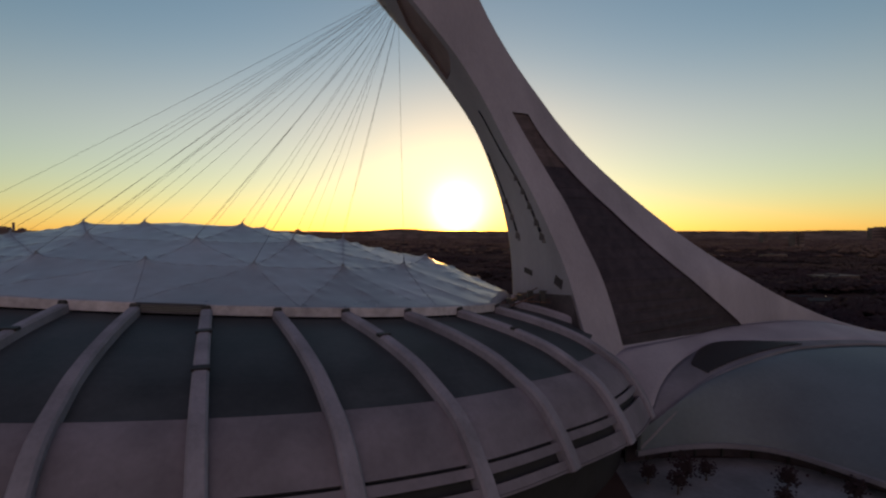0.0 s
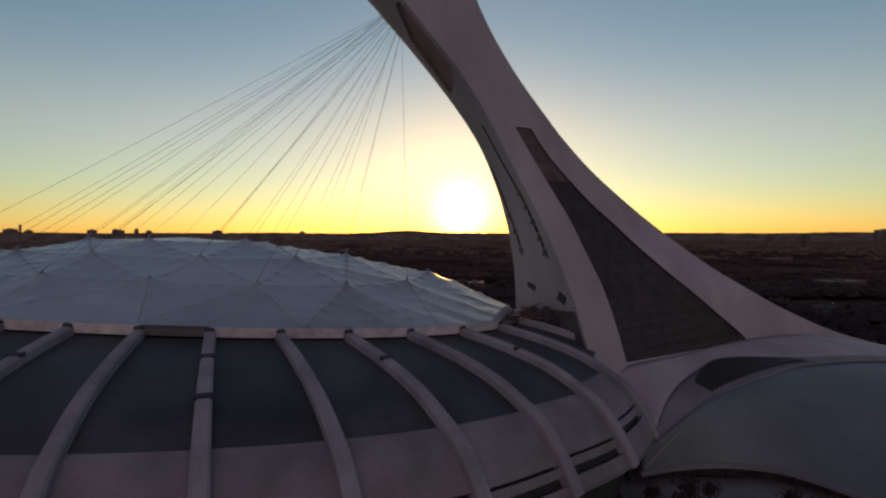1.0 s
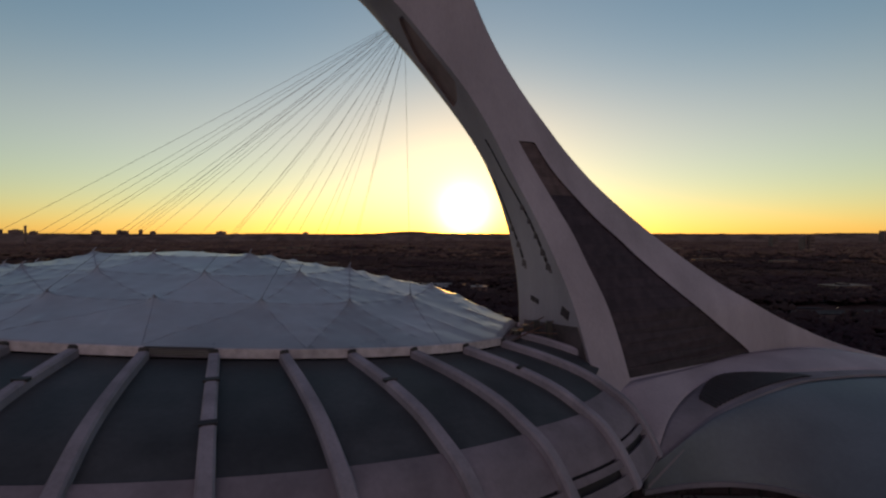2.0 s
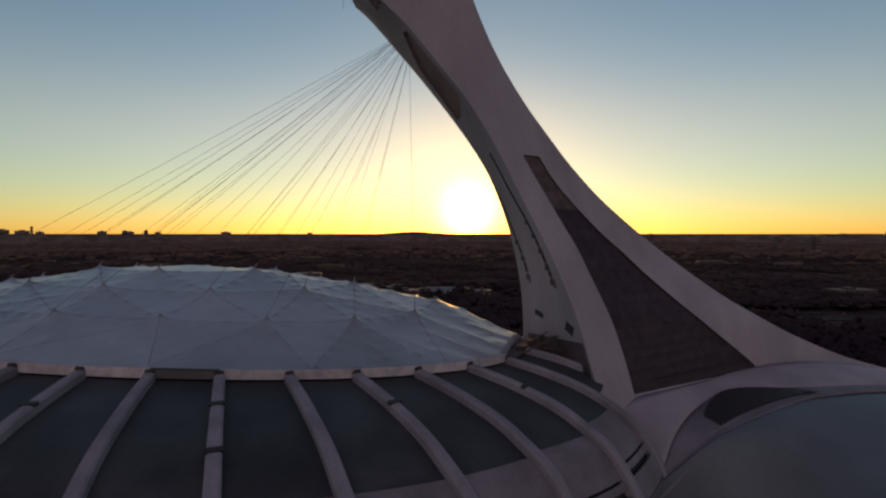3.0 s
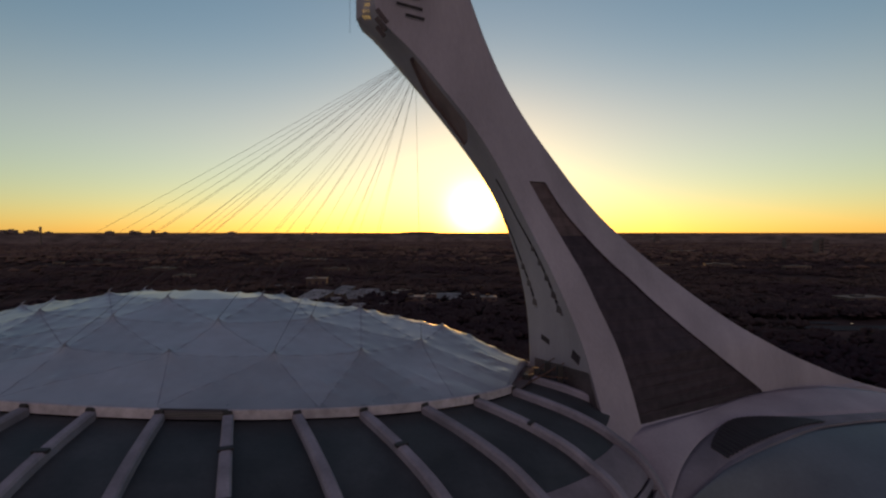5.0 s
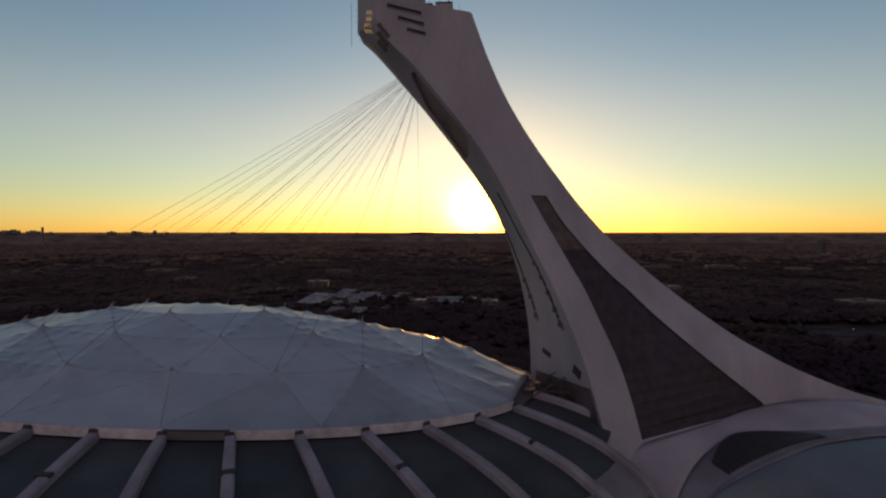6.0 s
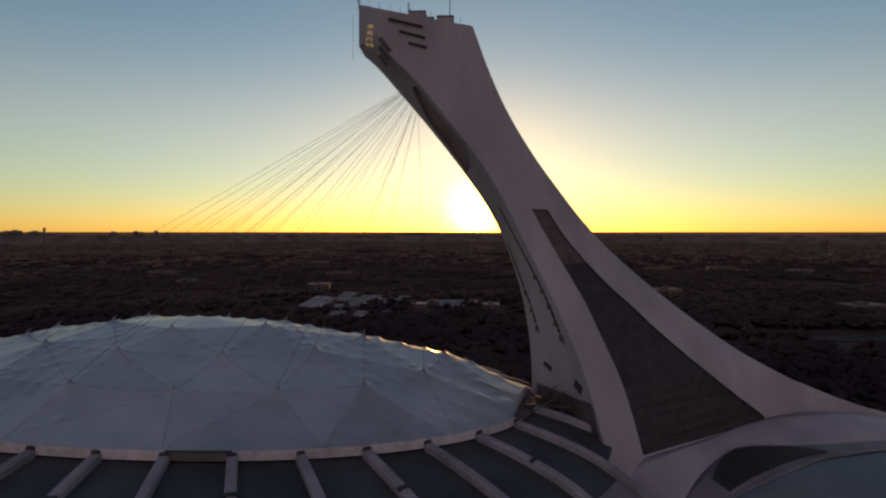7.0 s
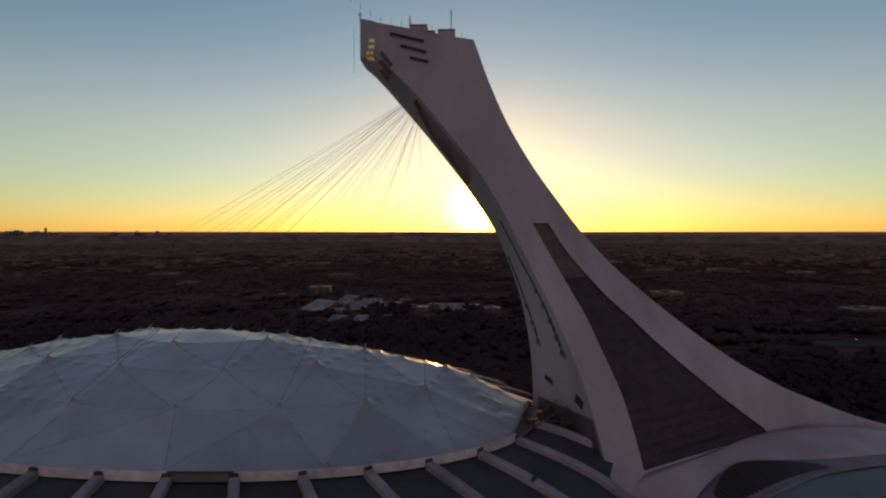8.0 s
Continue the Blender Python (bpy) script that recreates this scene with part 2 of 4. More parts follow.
def shell_strip(a0, a1, stations, inset, thick, across=8):
    """A curved slab over part of a bay."""
    verts, faces = [], []
    for lay in (0, thick):
        for d in stations:
            for j in range(across + 1):
                verts.append(on_shell(a0 + (a1 - a0) * j / across, d, inset + lay))
    n, m = across + 1, len(stations)
    for lay in (0, 1):
        o = lay * n * m
        for i in range(m - 1):
            for j in range(across):
                q = (o + i * n + j, o + i * n + j + 1, o + (i + 1) * n + j + 1, o + (i + 1) * n + j)
                faces.append(q if lay else tuple(reversed(q)))
    o = n * m
    for i in range(m - 1):
        for j in (0, across):
            q = (i * n + j, (i + 1) * n + j, o + (i + 1) * n + j, o + i * n + j)
            faces.append(q)
    for j in range(across):
        for i in (0, m - 1):
            faces.append((i * n + j, i * n + j + 1, o + i * n + j + 1, o + i * n + j))
    return verts, faces


def spread(a, b, n):
    return [a + (b - a) * i / n for i in range(n + 1)]


CLAMPS = {-1: (14.5,), 1: (13.6, 26.8), 3: (15.9,), 5: (17.2,), -5: (14,), -7: (20,)}


def bracket_at(ang):
    """The dark steel shoe that ties a rib to the ring."""
    bm = bmesh.new()
    box_bm(bm, (-0.9, -0.4, -1.5), (0.9, 0.9, 0.35), 0.12)
    beam_bm(bm, (-0.7, 0.6, 0.4), (0.7, 0.6, 0.4), 0.3, 0.4)
    bm.transform(Matrix.Translation(on_shell(ang, 0.1, 0.0)) @ Matrix.Rotation(ang - math.pi / 2, 4, "Z"))
    part("bracket", bm, DARK, stadium, "dark steel bracket at the rib's head")


def rib_at(ang, end, clamps=()):
    rib = solid("rib", *rib_mesh(ang, end), RIB, stadium)
    bracket_at(ang)
    for d in clamps:
        bm = bmesh.new()
        beam_bm(bm, on_shell(ang, d - 0.5, 0.0), on_shell(ang, d + 0.5, 0.0), 3.0, 0.6)
        part("clamp", bm, DARK, rib, "dark steel collar across the rib")


def ring_panel(a0, a1, dark, low=False):
    """A piece of the ring's fascia between two brackets, with a rail along its top."""
    verts, faces = [], []
    n = 8
    for j in range(n + 1):
        ang = a0 + (a1 - a0) * j / n
        r, z = rim_at(ang)
        for off, dz in ((0.35, -1.5), (0.35, -0.9 if low else 0.5), (0.1, -0.8 if low else 0.65), (-0.5, -0.8 if low else 0.65), (-0.5, -1.5)):
            verts.append((HUB.x + (r + off) * math.cos(ang), HUB.y + (r + off) * math.sin(ang), z + dz))
    for j in range(n):
        for i in range(5):
            faces.append((j * 5 + i, j * 5 + (i + 1) % 5, j * 5 + 5 + (i + 1) % 5, j * 5 + 5 + i))
    faces += [(4, 3, 2, 1, 0), tuple(n * 5 + i for i in range(5))]
    panel = solid("ring_panel", verts, faces, DARK if dark else DARK_BROWN if low else RING, stadium, "dark louvred ring panel" if dark else "")
    if dark:
        for i in range(5):
            bm = bmesh.new()
            for j in range(n):
                pts = []
                for q in (j, j + 1):
                    ang = a0 + (a1 - a0) * (q / n * 0.84 + 0.08)
                    r, z = rim_at(ang)
                    pts.append((HUB.x + (r + 0.42) * math.cos(ang), HUB.y + (r + 0.42) * math.sin(ang), z - 1.25 + 0.38 * i))
                beam_bm(bm, pts[0], pts[1], 0.22, 0.12)
            part("louvre", bm, SHELL if i in (0, 4) else STEEL, panel)


def bay_at(a0, a1, short=False, up=0.0):
    """The skin between two ribs: glazing, concrete band and the slotted edge, all set up the slope by up."""
    solid("glazed_bay", *shell_strip(a0, a1, spread(0.4, 28.5 if short else 35.6 - 1.3 * up, 20), 1.9, 0.4), GLAZING, stadium, "dark green glazed roof bay")
    if short:
        return
    solid("concrete_band", *shell_strip(a0, a1, spread(35.6 - 1.3 * up, 44.6 - up, 9), 1.5, 1.0), SHELL, stadium, "pale concrete band below the glazing")
    solid("upper_beam", *shell_strip(a0, a1, spread(44.95 - up, 45.85 - up, 2), 1.0, 0.9), SHELL, stadium)
    solid("lower_beam", *shell_strip(a0, a1, spread(46.75 - up, 47.7, 2), 1.0, 1.0), SHELL, stadium)
    # the slot's depth is darkened by its near-black colour
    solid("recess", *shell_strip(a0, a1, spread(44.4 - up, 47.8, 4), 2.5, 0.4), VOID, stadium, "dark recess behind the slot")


for k in range(FIRST_RIB, LAST_RIB + 1):
    for way in (1, -1):
        rib_at(way * rib_angle(k), 47.7 if k < LAST_RIB else 28.0, CLAMPS.get(k, ()) if way == 1 else ())
for k in range(FIRST_RIB, LAST_RIB):
    for way in (1, -1):
        a0, a1 = sorted((way * rib_angle(k), way * rib_angle(k + 1)))
        bay_at(a0, a1, k == LAST_RIB - 1, {LAST_RIB - 2: 2.2, LAST_RIB - 3: 0.6}.get(k, 0.0))
        ring_panel(a0, a1, k == 0 and way == 1, k == LAST_RIB - 1 and way == 1)
last = abs(rib_angle(LAST_RIB))
for i in range(3):
    ring_panel(-last + 2 * last * i / 3, -last + 2 * last * (i + 1) / 3, False, i == 0)
verts = []
for i in range(15):     # deck between the fabric's straight end and the oval
    a = radians(-28.0 + 38.0 * i / 14)
    x, y = RX + RA * math.cos(a), RY + RB * math.sin(a)
    s = 0.99 * float(cut_scale(x, y))
    for f in (s, 1.002):
        px, py = RX + (x - RX) * f, RY + (y - RY) * f
        verts += [(px, py, float(rim_z(x, y)) - 0.85), (px, py, float(rim_z(x, y)) - 1.4)]
faces = []
for i in range(14):
    o = i * 4
    faces += [(o, o + 2, o + 6, o + 4), (o + 1, o + 5, o + 7, o + 3), (o, o + 4, o + 5, o + 1), (o + 2, o + 3, o + 7, o + 6)]
solid("end_deck", verts, faces, DARK_BROWN, stadium, "dark deck at the straight end of the fabric")
solid("tip_deck", *shell_strip(-last, last, spread(0.6, 14.0, 6), 1.9, 0.4, 14), GLAZING, stadium, "dark deck between roof tip and tower")

# the soffit and inner wall below the ribs, down to the ground
verts, faces = [], []
angles = spread(-math.tau + abs(rib_angle(LAST_RIB - 1)), rib_angle(LAST_RIB - 1), 260)
for ang in angles:
    for d, dz in ((46.8, -25.6), (40.0, -28.0), (38.0, -60.0)):
        r, z = rim_at(ang)
        d *= REACH(-abs((math.degrees(ang) + 180) % 360 - 180))
        verts.append((HUB.x + (r + d) * math.cos(ang), HUB.y + (r + d) * math.sin(ang), max(-9.0, z + dz)))
for i in range(len(angles) - 1):
    for j in range(2):
        faces.append((i * 3 + j, i * 3 + j + 1, i * 3 + 4 + j, i * 3 + 3 + j))
# shade under the ribs is put into the surface colour
solid("underside", verts, faces, VOID, stadium, "underside and outer wall with shade in their colour")

# ---- the fabric roof ----
NODES = []
for count, rho, start in ((20, 0.735, -95.3), (12, 0.495, -97.0), (6, 0.26, -91.0)):
    for i in range(count):
        a = start + 360.0 * i / count
        a = radians(a + 4.5 * math.exp(-(((a + 188.0) % 360.0 - 180.0) / 20.0) ** 2))      # wider apart towards the tower
        NODES.append((RX + RA * rho * math.cos(a), RY + RB * rho * math.sin(a), rho))


def dome_z(x, y):
    rho = np.minimum(1.0, np.hypot((x - RX) / RA, (y - RY) / RB))
    back = np.sin(math.pi * np.clip((y - RY) / RB, 0, 1)) * np.clip((-30.0 - x) / 50.0, 0, 1)
    full = 1.2 * np.exp(-((x + 30.0) / 32.0) ** 2 - ((y - 172.0) / 17.0) ** 2) + 1.7 * np.exp(-((x + 72.0) / 40.0) ** 2 - ((y - 170.0) / 20.0) ** 2)
    full = full + 1.3 * np.exp(-((x - 2.0) / 13.0) ** 2 - ((y - 178.0) / 12.0) ** 2)
    full = full + 1.5 * np.exp(-((x + 13.0) / 17.0) ** 2 - ((y - 177.0) / 14.0) ** 2) + 0.7 * np.exp(-((x + 1.0) / 7.0) ** 2 - ((y - 181.0) / 6.0) ** 2)
    behind = np.clip((y - 182.0) / 15.0, 0, 1) * np.clip((1 - rho) * 6, 0, 1) * np.clip((x + 75.0) / 30.0, 0, 1)
    return rim_z(x, y) + 0.55 + 15.8 * (1 - rho**1.8) - 2.6 * back + full - 1.5 * behind


def links():
    """The lacing lines between the cones and from the outer cones to the rim."""
    made = []
    outer, mid, inner = NODES[:20], NODES[20:32], NODES[32:]
    for i, p in enumerate(outer):
        made.append((p, outer[(i + 1) % 20]))
        for off in (-17.5, 0.5):
            a = math.atan2((p[1] - RY) / RB, (p[0] - RX) / RA) + radians(off)
            made.append((p, (RX + RA * 0.992 * math.cos(a), RY + RB * 0.992 * math.sin(a), 1)))
    for group, target in ((outer, mid), (mid, inner)):
        for p in group:
            for q in sorted(target, key=lambda t: (t[0] - p[0]) ** 2 + (t[1] - p[1]) ** 2)[:2]:
                made.append((p, q))
    for ring in (mid, inner):
        for i, p in enumerate(ring):
            made.append((p, ring[(i + 1) % len(ring)]))
    return made


LINKS = links()
# the fabric spans flat between its ties: triangles over the cones and the rim
TIES = [Vector((p[0], p[1])) for p in NODES]
for i in range(60):
    a = radians(-94.8 + 6.0 * i)
    TIES.append(Vector((RX + RA * math.cos(a), RY + RB * math.sin(a))))
TIES.append(Vector((RX, RY)))
CREST = [(-64.0 + 8.2 * i, 181.0 + 1.2 * math.sin(i * 2.3) + max(0, -0.7 * i)) for i in range(-9, 10)]       # ties along the roof's ridge towards the tower
TIES += [Vector(p) for p in CREST]
SPANS = geometry.delaunay_2d_cdt([Vector(((p.x - RX) / RA, (p.y - RY) / RB)) for p in TIES], [], [], 0, 1e-5)[2]


def flat_z(x, y):
    """Height of the flat spans between the ties."""
    z = dome_z(x, y)
    height = [float(dome_z(p.x, p.y)) for p in TIES]
    for i, j, k in SPANS:
        a, b, c = TIES[i], TIES[j], TIES[k]
        det = (b.y - c.y) * (a.x - c.x) + (c.x - b.x) * (a.y - c.y)
        u = ((b.y - c.y) * (x - c.x) + (c.x - b.x) * (y - c.y)) / det
        v = ((c.y - a.y) * (x - c.x) + (a.x - c.x) * (y - c.y)) / det
        w = 1 - u - v
        z = np.where((u >= -1e-6) & (v >= -1e-6) & (w >= -1e-6), u * height[i] + v * height[j] + w * height[k], z)
    return z


def roof_z(x, y):
    """Height of the fabric: a dome, drawn up into cones under the cables and slack between the lacings."""
    x, y = np.asarray(x, float), np.asarray(y, float)
    z = 0.25 * dome_z(x, y) + 0.75 * flat_z(x, y)
    rho = np.minimum(1.0, np.hypot((x - RX) / RA, (y - RY) / RB))
    near = np.full(x.shape, 1e9)
    step = np.zeros(x.shape)
    for p, q, *_ in LINKS:
        ax, ay, bx, by = p[0], p[1], q[0], q[1]
        ln = math.hypot(bx - ax, by - ay)
        u = np.clip(((x - ax) * (bx - ax) + (y - ay) * (by - ay)) / ln**2, 0, 1)
        off = np.hypot(x - ax - u * (bx - ax), y - ay - u * (by - ay))
        count = max(1, round(ln / 5.6))
        step = np.where(off < near, np.abs(np.cos(math.pi * u * count)), step)
        near = np.minimum(near, off)
    inside = np.clip((1 - rho) * 12, 0, 1)
    z = z - 0.4 * (1 - np.exp(-near / 3.2)) * inside
    z = z - 0.35 * (1 - step**3) * np.exp(-near / 1.5) * inside     # the edge hangs in scallops from its ties
    for k, (nx, ny, _) in enumerate(NODES):     # each cone with the folds that run down from it
        r = np.hypot(x - nx, y - ny)
        fold = np.cos(6 * np.arctan2(y - ny, x - nx) + k * 1.7)
        z = z + 0.9 * np.exp(-r / 2.2) + 0.5 * np.exp(-r / 7.0) + 0.03 * fold * r * np.exp(-r / 4.5)
    for nx, ny in CREST:
        z = z + 0.9 * np.exp(-np.hypot(x - nx, y - ny) / 1.5)
    ang = np.arctan2((y - RY) / RB, (x - RX) / RA)
    z = z + 0.4 * np.exp(-np.abs(np.sin(ang * 20 + 0.4)) * 4.0 - np.abs(rho - 0.89) * 28)
    return z + 0.25 * np.abs(np.cos(ang * 20)) * np.clip((rho - 0.8) * 5, 0, 1)


roof = tagged(empty("fabric_roof"), "pale grey laced fabric roof drawn up into cones", "roof")
roof.matrix_world = LIE
rings, around = 140, 520
rho_l = np.linspace(0.0, 0.996, rings + 1)[1:]
ang_l = np.arange(around) * math.tau / around
shrink = cut_scale(RX + RA * np.cos(ang_l), RY + RB * np.sin(ang_l))
gx = RX + RA * np.outer(rho_l, np.cos(ang_l)) * shrink
gy = RY + RB * np.outer(rho_l, np.sin(ang_l)) * shrink
gz = roof_z(gx, gy)
grid_x = (np.append(gx, [RX]), np.append(gy, [RY]))
slope_x = (roof_z(grid_x[0] + 0.4, grid_x[1]) - roof_z(grid_x[0] - 0.4, grid_x[1])) / 0.8
slope_y = (roof_z(grid_x[0], grid_x[1] + 0.4) - roof_z(grid_x[0], grid_x[1] - 0.4)) / 0.8
skirt_v = []
for a in ang_l:     # the edge turned down inside the ring
    x, y = RX + RA * 0.9985 * math.cos(a), RY + RB * 0.9985 * math.sin(a)
    s = float(cut_scale(x, y))
    skirt_v.append((RX + (x - RX) * s, RY + (y - RY) * s, float(rim_z(x, y)) - (0.3 if s == 1 else 1.6)))
hub_v = rings * around
all_v = list(zip(gx.ravel().tolist(), gy.ravel().tolist(), gz.ravel().tolist())) + [(RX, RY, float(roof_z(RX, RY)))] + skirt_v
normals = np.stack([-slope_x, -slope_y, np.ones(hub_v + 1)], 1)
normals /= np.linalg.norm(normals, axis=1, keepdims=True)
normals = np.concatenate([normals, np.stack([np.cos(ang_l), np.sin(ang_l), np.zeros(around)], 1)])

# the fabric's fields: cells of the grid that no lacing line parts belong together
mx = (gx[:-1] + gx[1:] + np.roll(gx, -1, 1)[:-1] + np.roll(gx, -1, 1)[1:]) / 4
my = (gy[:-1] + gy[1:] + np.roll(gy, -1, 1)[:-1] + np.roll(gy, -1, 1)[1:]) / 4


def parted(px, py, qx, qy):
    """True where a lacing line runs between two points."""
    hit = np.zeros(px.shape, bool)
    for p, q, *_ in LINKS:
        f = 1.08 if len(q) > 2 and q[2] == 1 else 1.0
        ax, ay, bx, by = p[0], p[1], p[0] + (q[0] - p[0]) * f, p[1] + (q[1] - p[1]) * f
        s1 = (bx - ax) * (py - ay) - (by - ay) * (px - ax)
        s2 = (bx - ax) * (qy - ay) - (by - ay) * (qx - ax)
        s3 = (qx - px) * (ay - py) - (qy - py) * (ax - px)
        s4 = (qx - px) * (by - py) - (qy - py) * (bx - px)
        hit |= (s1 * s2 < 0) & (s3 * s4 < 0)
    return hit


cells = (rings - 1) * around
number = np.arange(cells).reshape(rings - 1, around)
pairs = [(number.ravel(), np.roll(number, -1, 1).ravel(), parted(mx, my, np.roll(mx, -1, 1), np.roll(my, -1, 1)).ravel()),
         (number[:-1].ravel(), number[1:].ravel(), parted(mx[:-1], my[:-1], mx[1:], my[1:]).ravel())]
field = np.arange(cells)
for _ in range(400):        # spread the lowest number through each field
    before = field.copy()
    for a, b, cut in pairs:
        low = np.minimum(field[a], field[b])
        np.minimum.at(field, a[~cut], low[~cut])
        np.minimum.at(field, b[~cut], low[~cut])
    field = field[field]
    if (before == field).all():
        break
for _ in range(6):          # slivers join the field beside them
    sizes = np.bincount(field, minlength=cells)
    for a, b, cut in pairs:
        fa, fb = field[a], field[b]
        for u, v in set(zip(fa[(fa != fb) & (sizes[fa] < 80)].tolist(), fb[(fa != fb) & (sizes[fa] < 80)].tolist())):
            field[field == u] = v
        fa, fb = field[a], field[b]
        sizes = np.bincount(field, minlength=cells)
        for u, v in set(zip(fb[(fa != fb) & (sizes[fb] < 80)].tolist(), fa[(fa != fb) & (sizes[fb] < 80)].tolist())):
            field[field == u] = v
in_field = {}
for c in range(cells):
    i, j = divmod(c, around)
    a, b = i * around + j, i * around + (j + 1) % around
    in_field.setdefault(int(field[c]), []).append((a, a + around, b + around, b))
    if i == 0:
        in_field.setdefault(int(field[c]), []).append((hub_v, a, b))
    if i == rings - 2:
        in_field.setdefault(int(field[c]), []).append((a + around, hub_v + 1 + j, hub_v + 1 + (j + 1) % around, b + around))
for quads in in_field.values():
    used = sorted({v for q in quads for v in q})
    place = {v: k for k, v in enumerate(used)}
    ob = solid("fabric_field", [all_v[v] for v in used], [tuple(place[v] for v in q) for q in quads], MEMBRANE, roof, "", smooth=True)
    ob.data.normals_split_custom_set_from_vertices([tuple(normals[v]) for v in used])

for p, q, *_ in LINKS:
    n = 42
    t = np.linspace(0, 1, n + 1)
    xs, ys = p[0] + (q[0] - p[0]) * t, p[1] + (q[1] - p[1]) * t
    zs = roof_z(xs, ys)
    ln = math.hypot(q[0] - p[0], q[1] - p[1])
    if float(cut_scale(q[0], q[1])) < 0.995:
        continue
    sx, sy = -(q[1] - p[1]) / ln * 0.11, (q[0] - p[0]) / ln * 0.11
    verts = []
    for xx, yy, zz in zip(xs, ys, zs):
        verts += [(xx - sx, yy - sy, zz - 0.1), (xx - sx, yy - sy, zz + 0.03), (xx + sx, yy + sy, zz + 0.03), (xx + sx, yy + sy, zz - 0.1)]
    faces = [(i * 4 + j, i * 4 + (j + 1) % 4, i * 4 + 4 + (j + 1) % 4, i * 4 + 4 + j) for i in range(n) for j in range(4)]
    for i in range(2, n, 3):       # the laced tabs that stand up along the line
        xx, yy, zz, o = xs[i], ys[i], zs[i], len(verts)
        verts += [(xx - sx, yy - sy, zz), (xx + sx, yy + sy, zz), (xx + sx * 0.5, yy + sy * 0.5, zz + 0.2), (xx - sy, yy + sx, zz)]
        faces += [(o, o + 1, o + 2), (o + 1, o + 3, o + 2), (o + 3, o, o + 2)]
    solid("lacing", verts, faces, SEAM, roof)
for nx, ny, _ in NODES:
    z = float(roof_z(nx, ny))
    rod("cone_cap", (nx, ny, z - 0.6), (nx, ny, z + 0.35), 0.32, SEAM, roof, "", 8)

# ---- the leaning tower ----
MY = 196.0      # its plane of symmetry
PROW = smooth_curve([(-10, 25.2), (30, 25.2), (42.7, 24.6), (53.3, 23.2), (66, 20.4), (78.6, 16.3), (91.2, 10.8), (106.8, 0.8), (125.1, -13.1), (139.5, -25.2), (146, -30.9), (149.5, -34.2), (152.0, -37.0), (152.8, -38.05), (153.0, -38.1), (158, -38.1), (170, -38.1)])
CREASE = smooth_curve([(-10, 47.7), (16.3, 42.8), (23.9, 40.9), (39.8, 37.5), (49.8, 34.3), (63.8, 28.7), (80, 21.0), (98.7, 11.9), (112, 3.6), (125.4, -7.0), (137.3, -16.8), (147, -26.6), (152, -29.0), (157, -29.4), (170, -29.4)])
BACK = smooth_curve([(-10, 272), (0, 224), (9.6, 187), (17, 158.8), (20.7, 147.6), (26, 134.3), (31.3, 121.8), (37, 110.3), (44.6, 96.8), (60.7, 74.4), (78.0, 53.6), (90.1, 42.0), (99.2, 34.7), (113.1, 24.3), (127.7, 15.2), (142.4, 8.4), (157.3, 2.9), (167.5, -0.9)])
TAIL = smooth_curve([(-10, 25), (0, 22), (9.6, 19), (17, 16), (22, 14), (27, 11), (33, 6.8), (38, 4.6), (44.6, 4.0), (60, 4.0), (77.5, 5.5), (95, 7.0), (112.5, 8.5), (130, 10.0), (170, 10.0)])
WIDE = smooth_curve([(-10, 52), (18.7, 43.3), (50, 30.5), (93, 19.5), (130, 18), (170, 18)])
GLASS_L = smooth_curve([(18.4, 54.0), (29.5, 51.8), (41.9, 48.4), (52.7, 44.0), (62.6, 39.9), (69.7, 36.0), (77.7, 31.6), (87.6, 26.1), (94.2, 22.6)])
GLASS_R = smooth_curve([(19.7, 108.0), (30.7, 92.8), (38.9, 82.1), (53.4, 65.2), (60.8, 57.5), (67.2, 50.2), (76.9, 41.0), (85.0, 34.2), (94.3, 28.4)])
GLASS_FOOT, GLASS_HEAD = 18.6, 94.0
TOP = 158.0
PROW_HALF = smooth_curve([(-10, 1.2), (95, 1.2), (112, 3.4), (130, 5.5), (170, 5.5)])


def face_y(z, x):
    """Half width of the tower's flank at height z and place x, between crease and back."""
    knee = min(BACK(z) - 1.5, 108.0)
    rear = 4.0 if z < 44.6 else TAIL(z)
    if x <= knee:
        return WIDE(z) + (rear - WIDE(z)) * (x - CREASE(z)) / (knee - CREASE(z))
    return rear + (TAIL(z) - rear) * (x - knee) / (BACK(z) - knee)


FACET = (0.0, 0.08, 0.16, 0.55, 0.68, 0.82, 0.965)     # strips of the front facet, prow to crease
OPENINGS = ((1, 5, 108.0, 136.0, 1.6, "deep_recess"), (1, 2, 50.0, 82.0, 0.8, "slit_window"), (3, 4, 49.6, 95.0, 0.8, "slit_window"))
SLIT_PROW = smooth_curve([(40, 0.25), (50, 0.245), (58, 0.21), (68, 0.13), (82, 0.07)])
SLIT_CREASE = smooth_curve([(40, 0.79), (50, 0.79), (62, 0.785), (72, 0.755), (84, 0.63), (96, 0.58)])


def strip(k, z):
    """Where strip k of the facet runs at a height: the deep recess comes to a point above and rounds off below."""
    if 40.0 < z < 97.0 and 1 <= k <= 5:
        return (SLIT_PROW(z) - 0.03, SLIT_PROW(z) + 0.03, SLIT_CREASE(z) - 0.035, SLIT_CREASE(z) + 0.035, 0.9)[k - 1]
    if not (1 <= k <= 5) or not 108.0 <= z <= 136.0:
        return FACET[k]
    f = max(0.04, min(1.0, 0.25 + ((136.0 - z) / 15.0) ** 0.8, ((z - 108.0) / 6.0) ** 0.5))
    mid = 0.80 if z > 120 else 0.08
    return mid + (FACET[k] - mid) * f


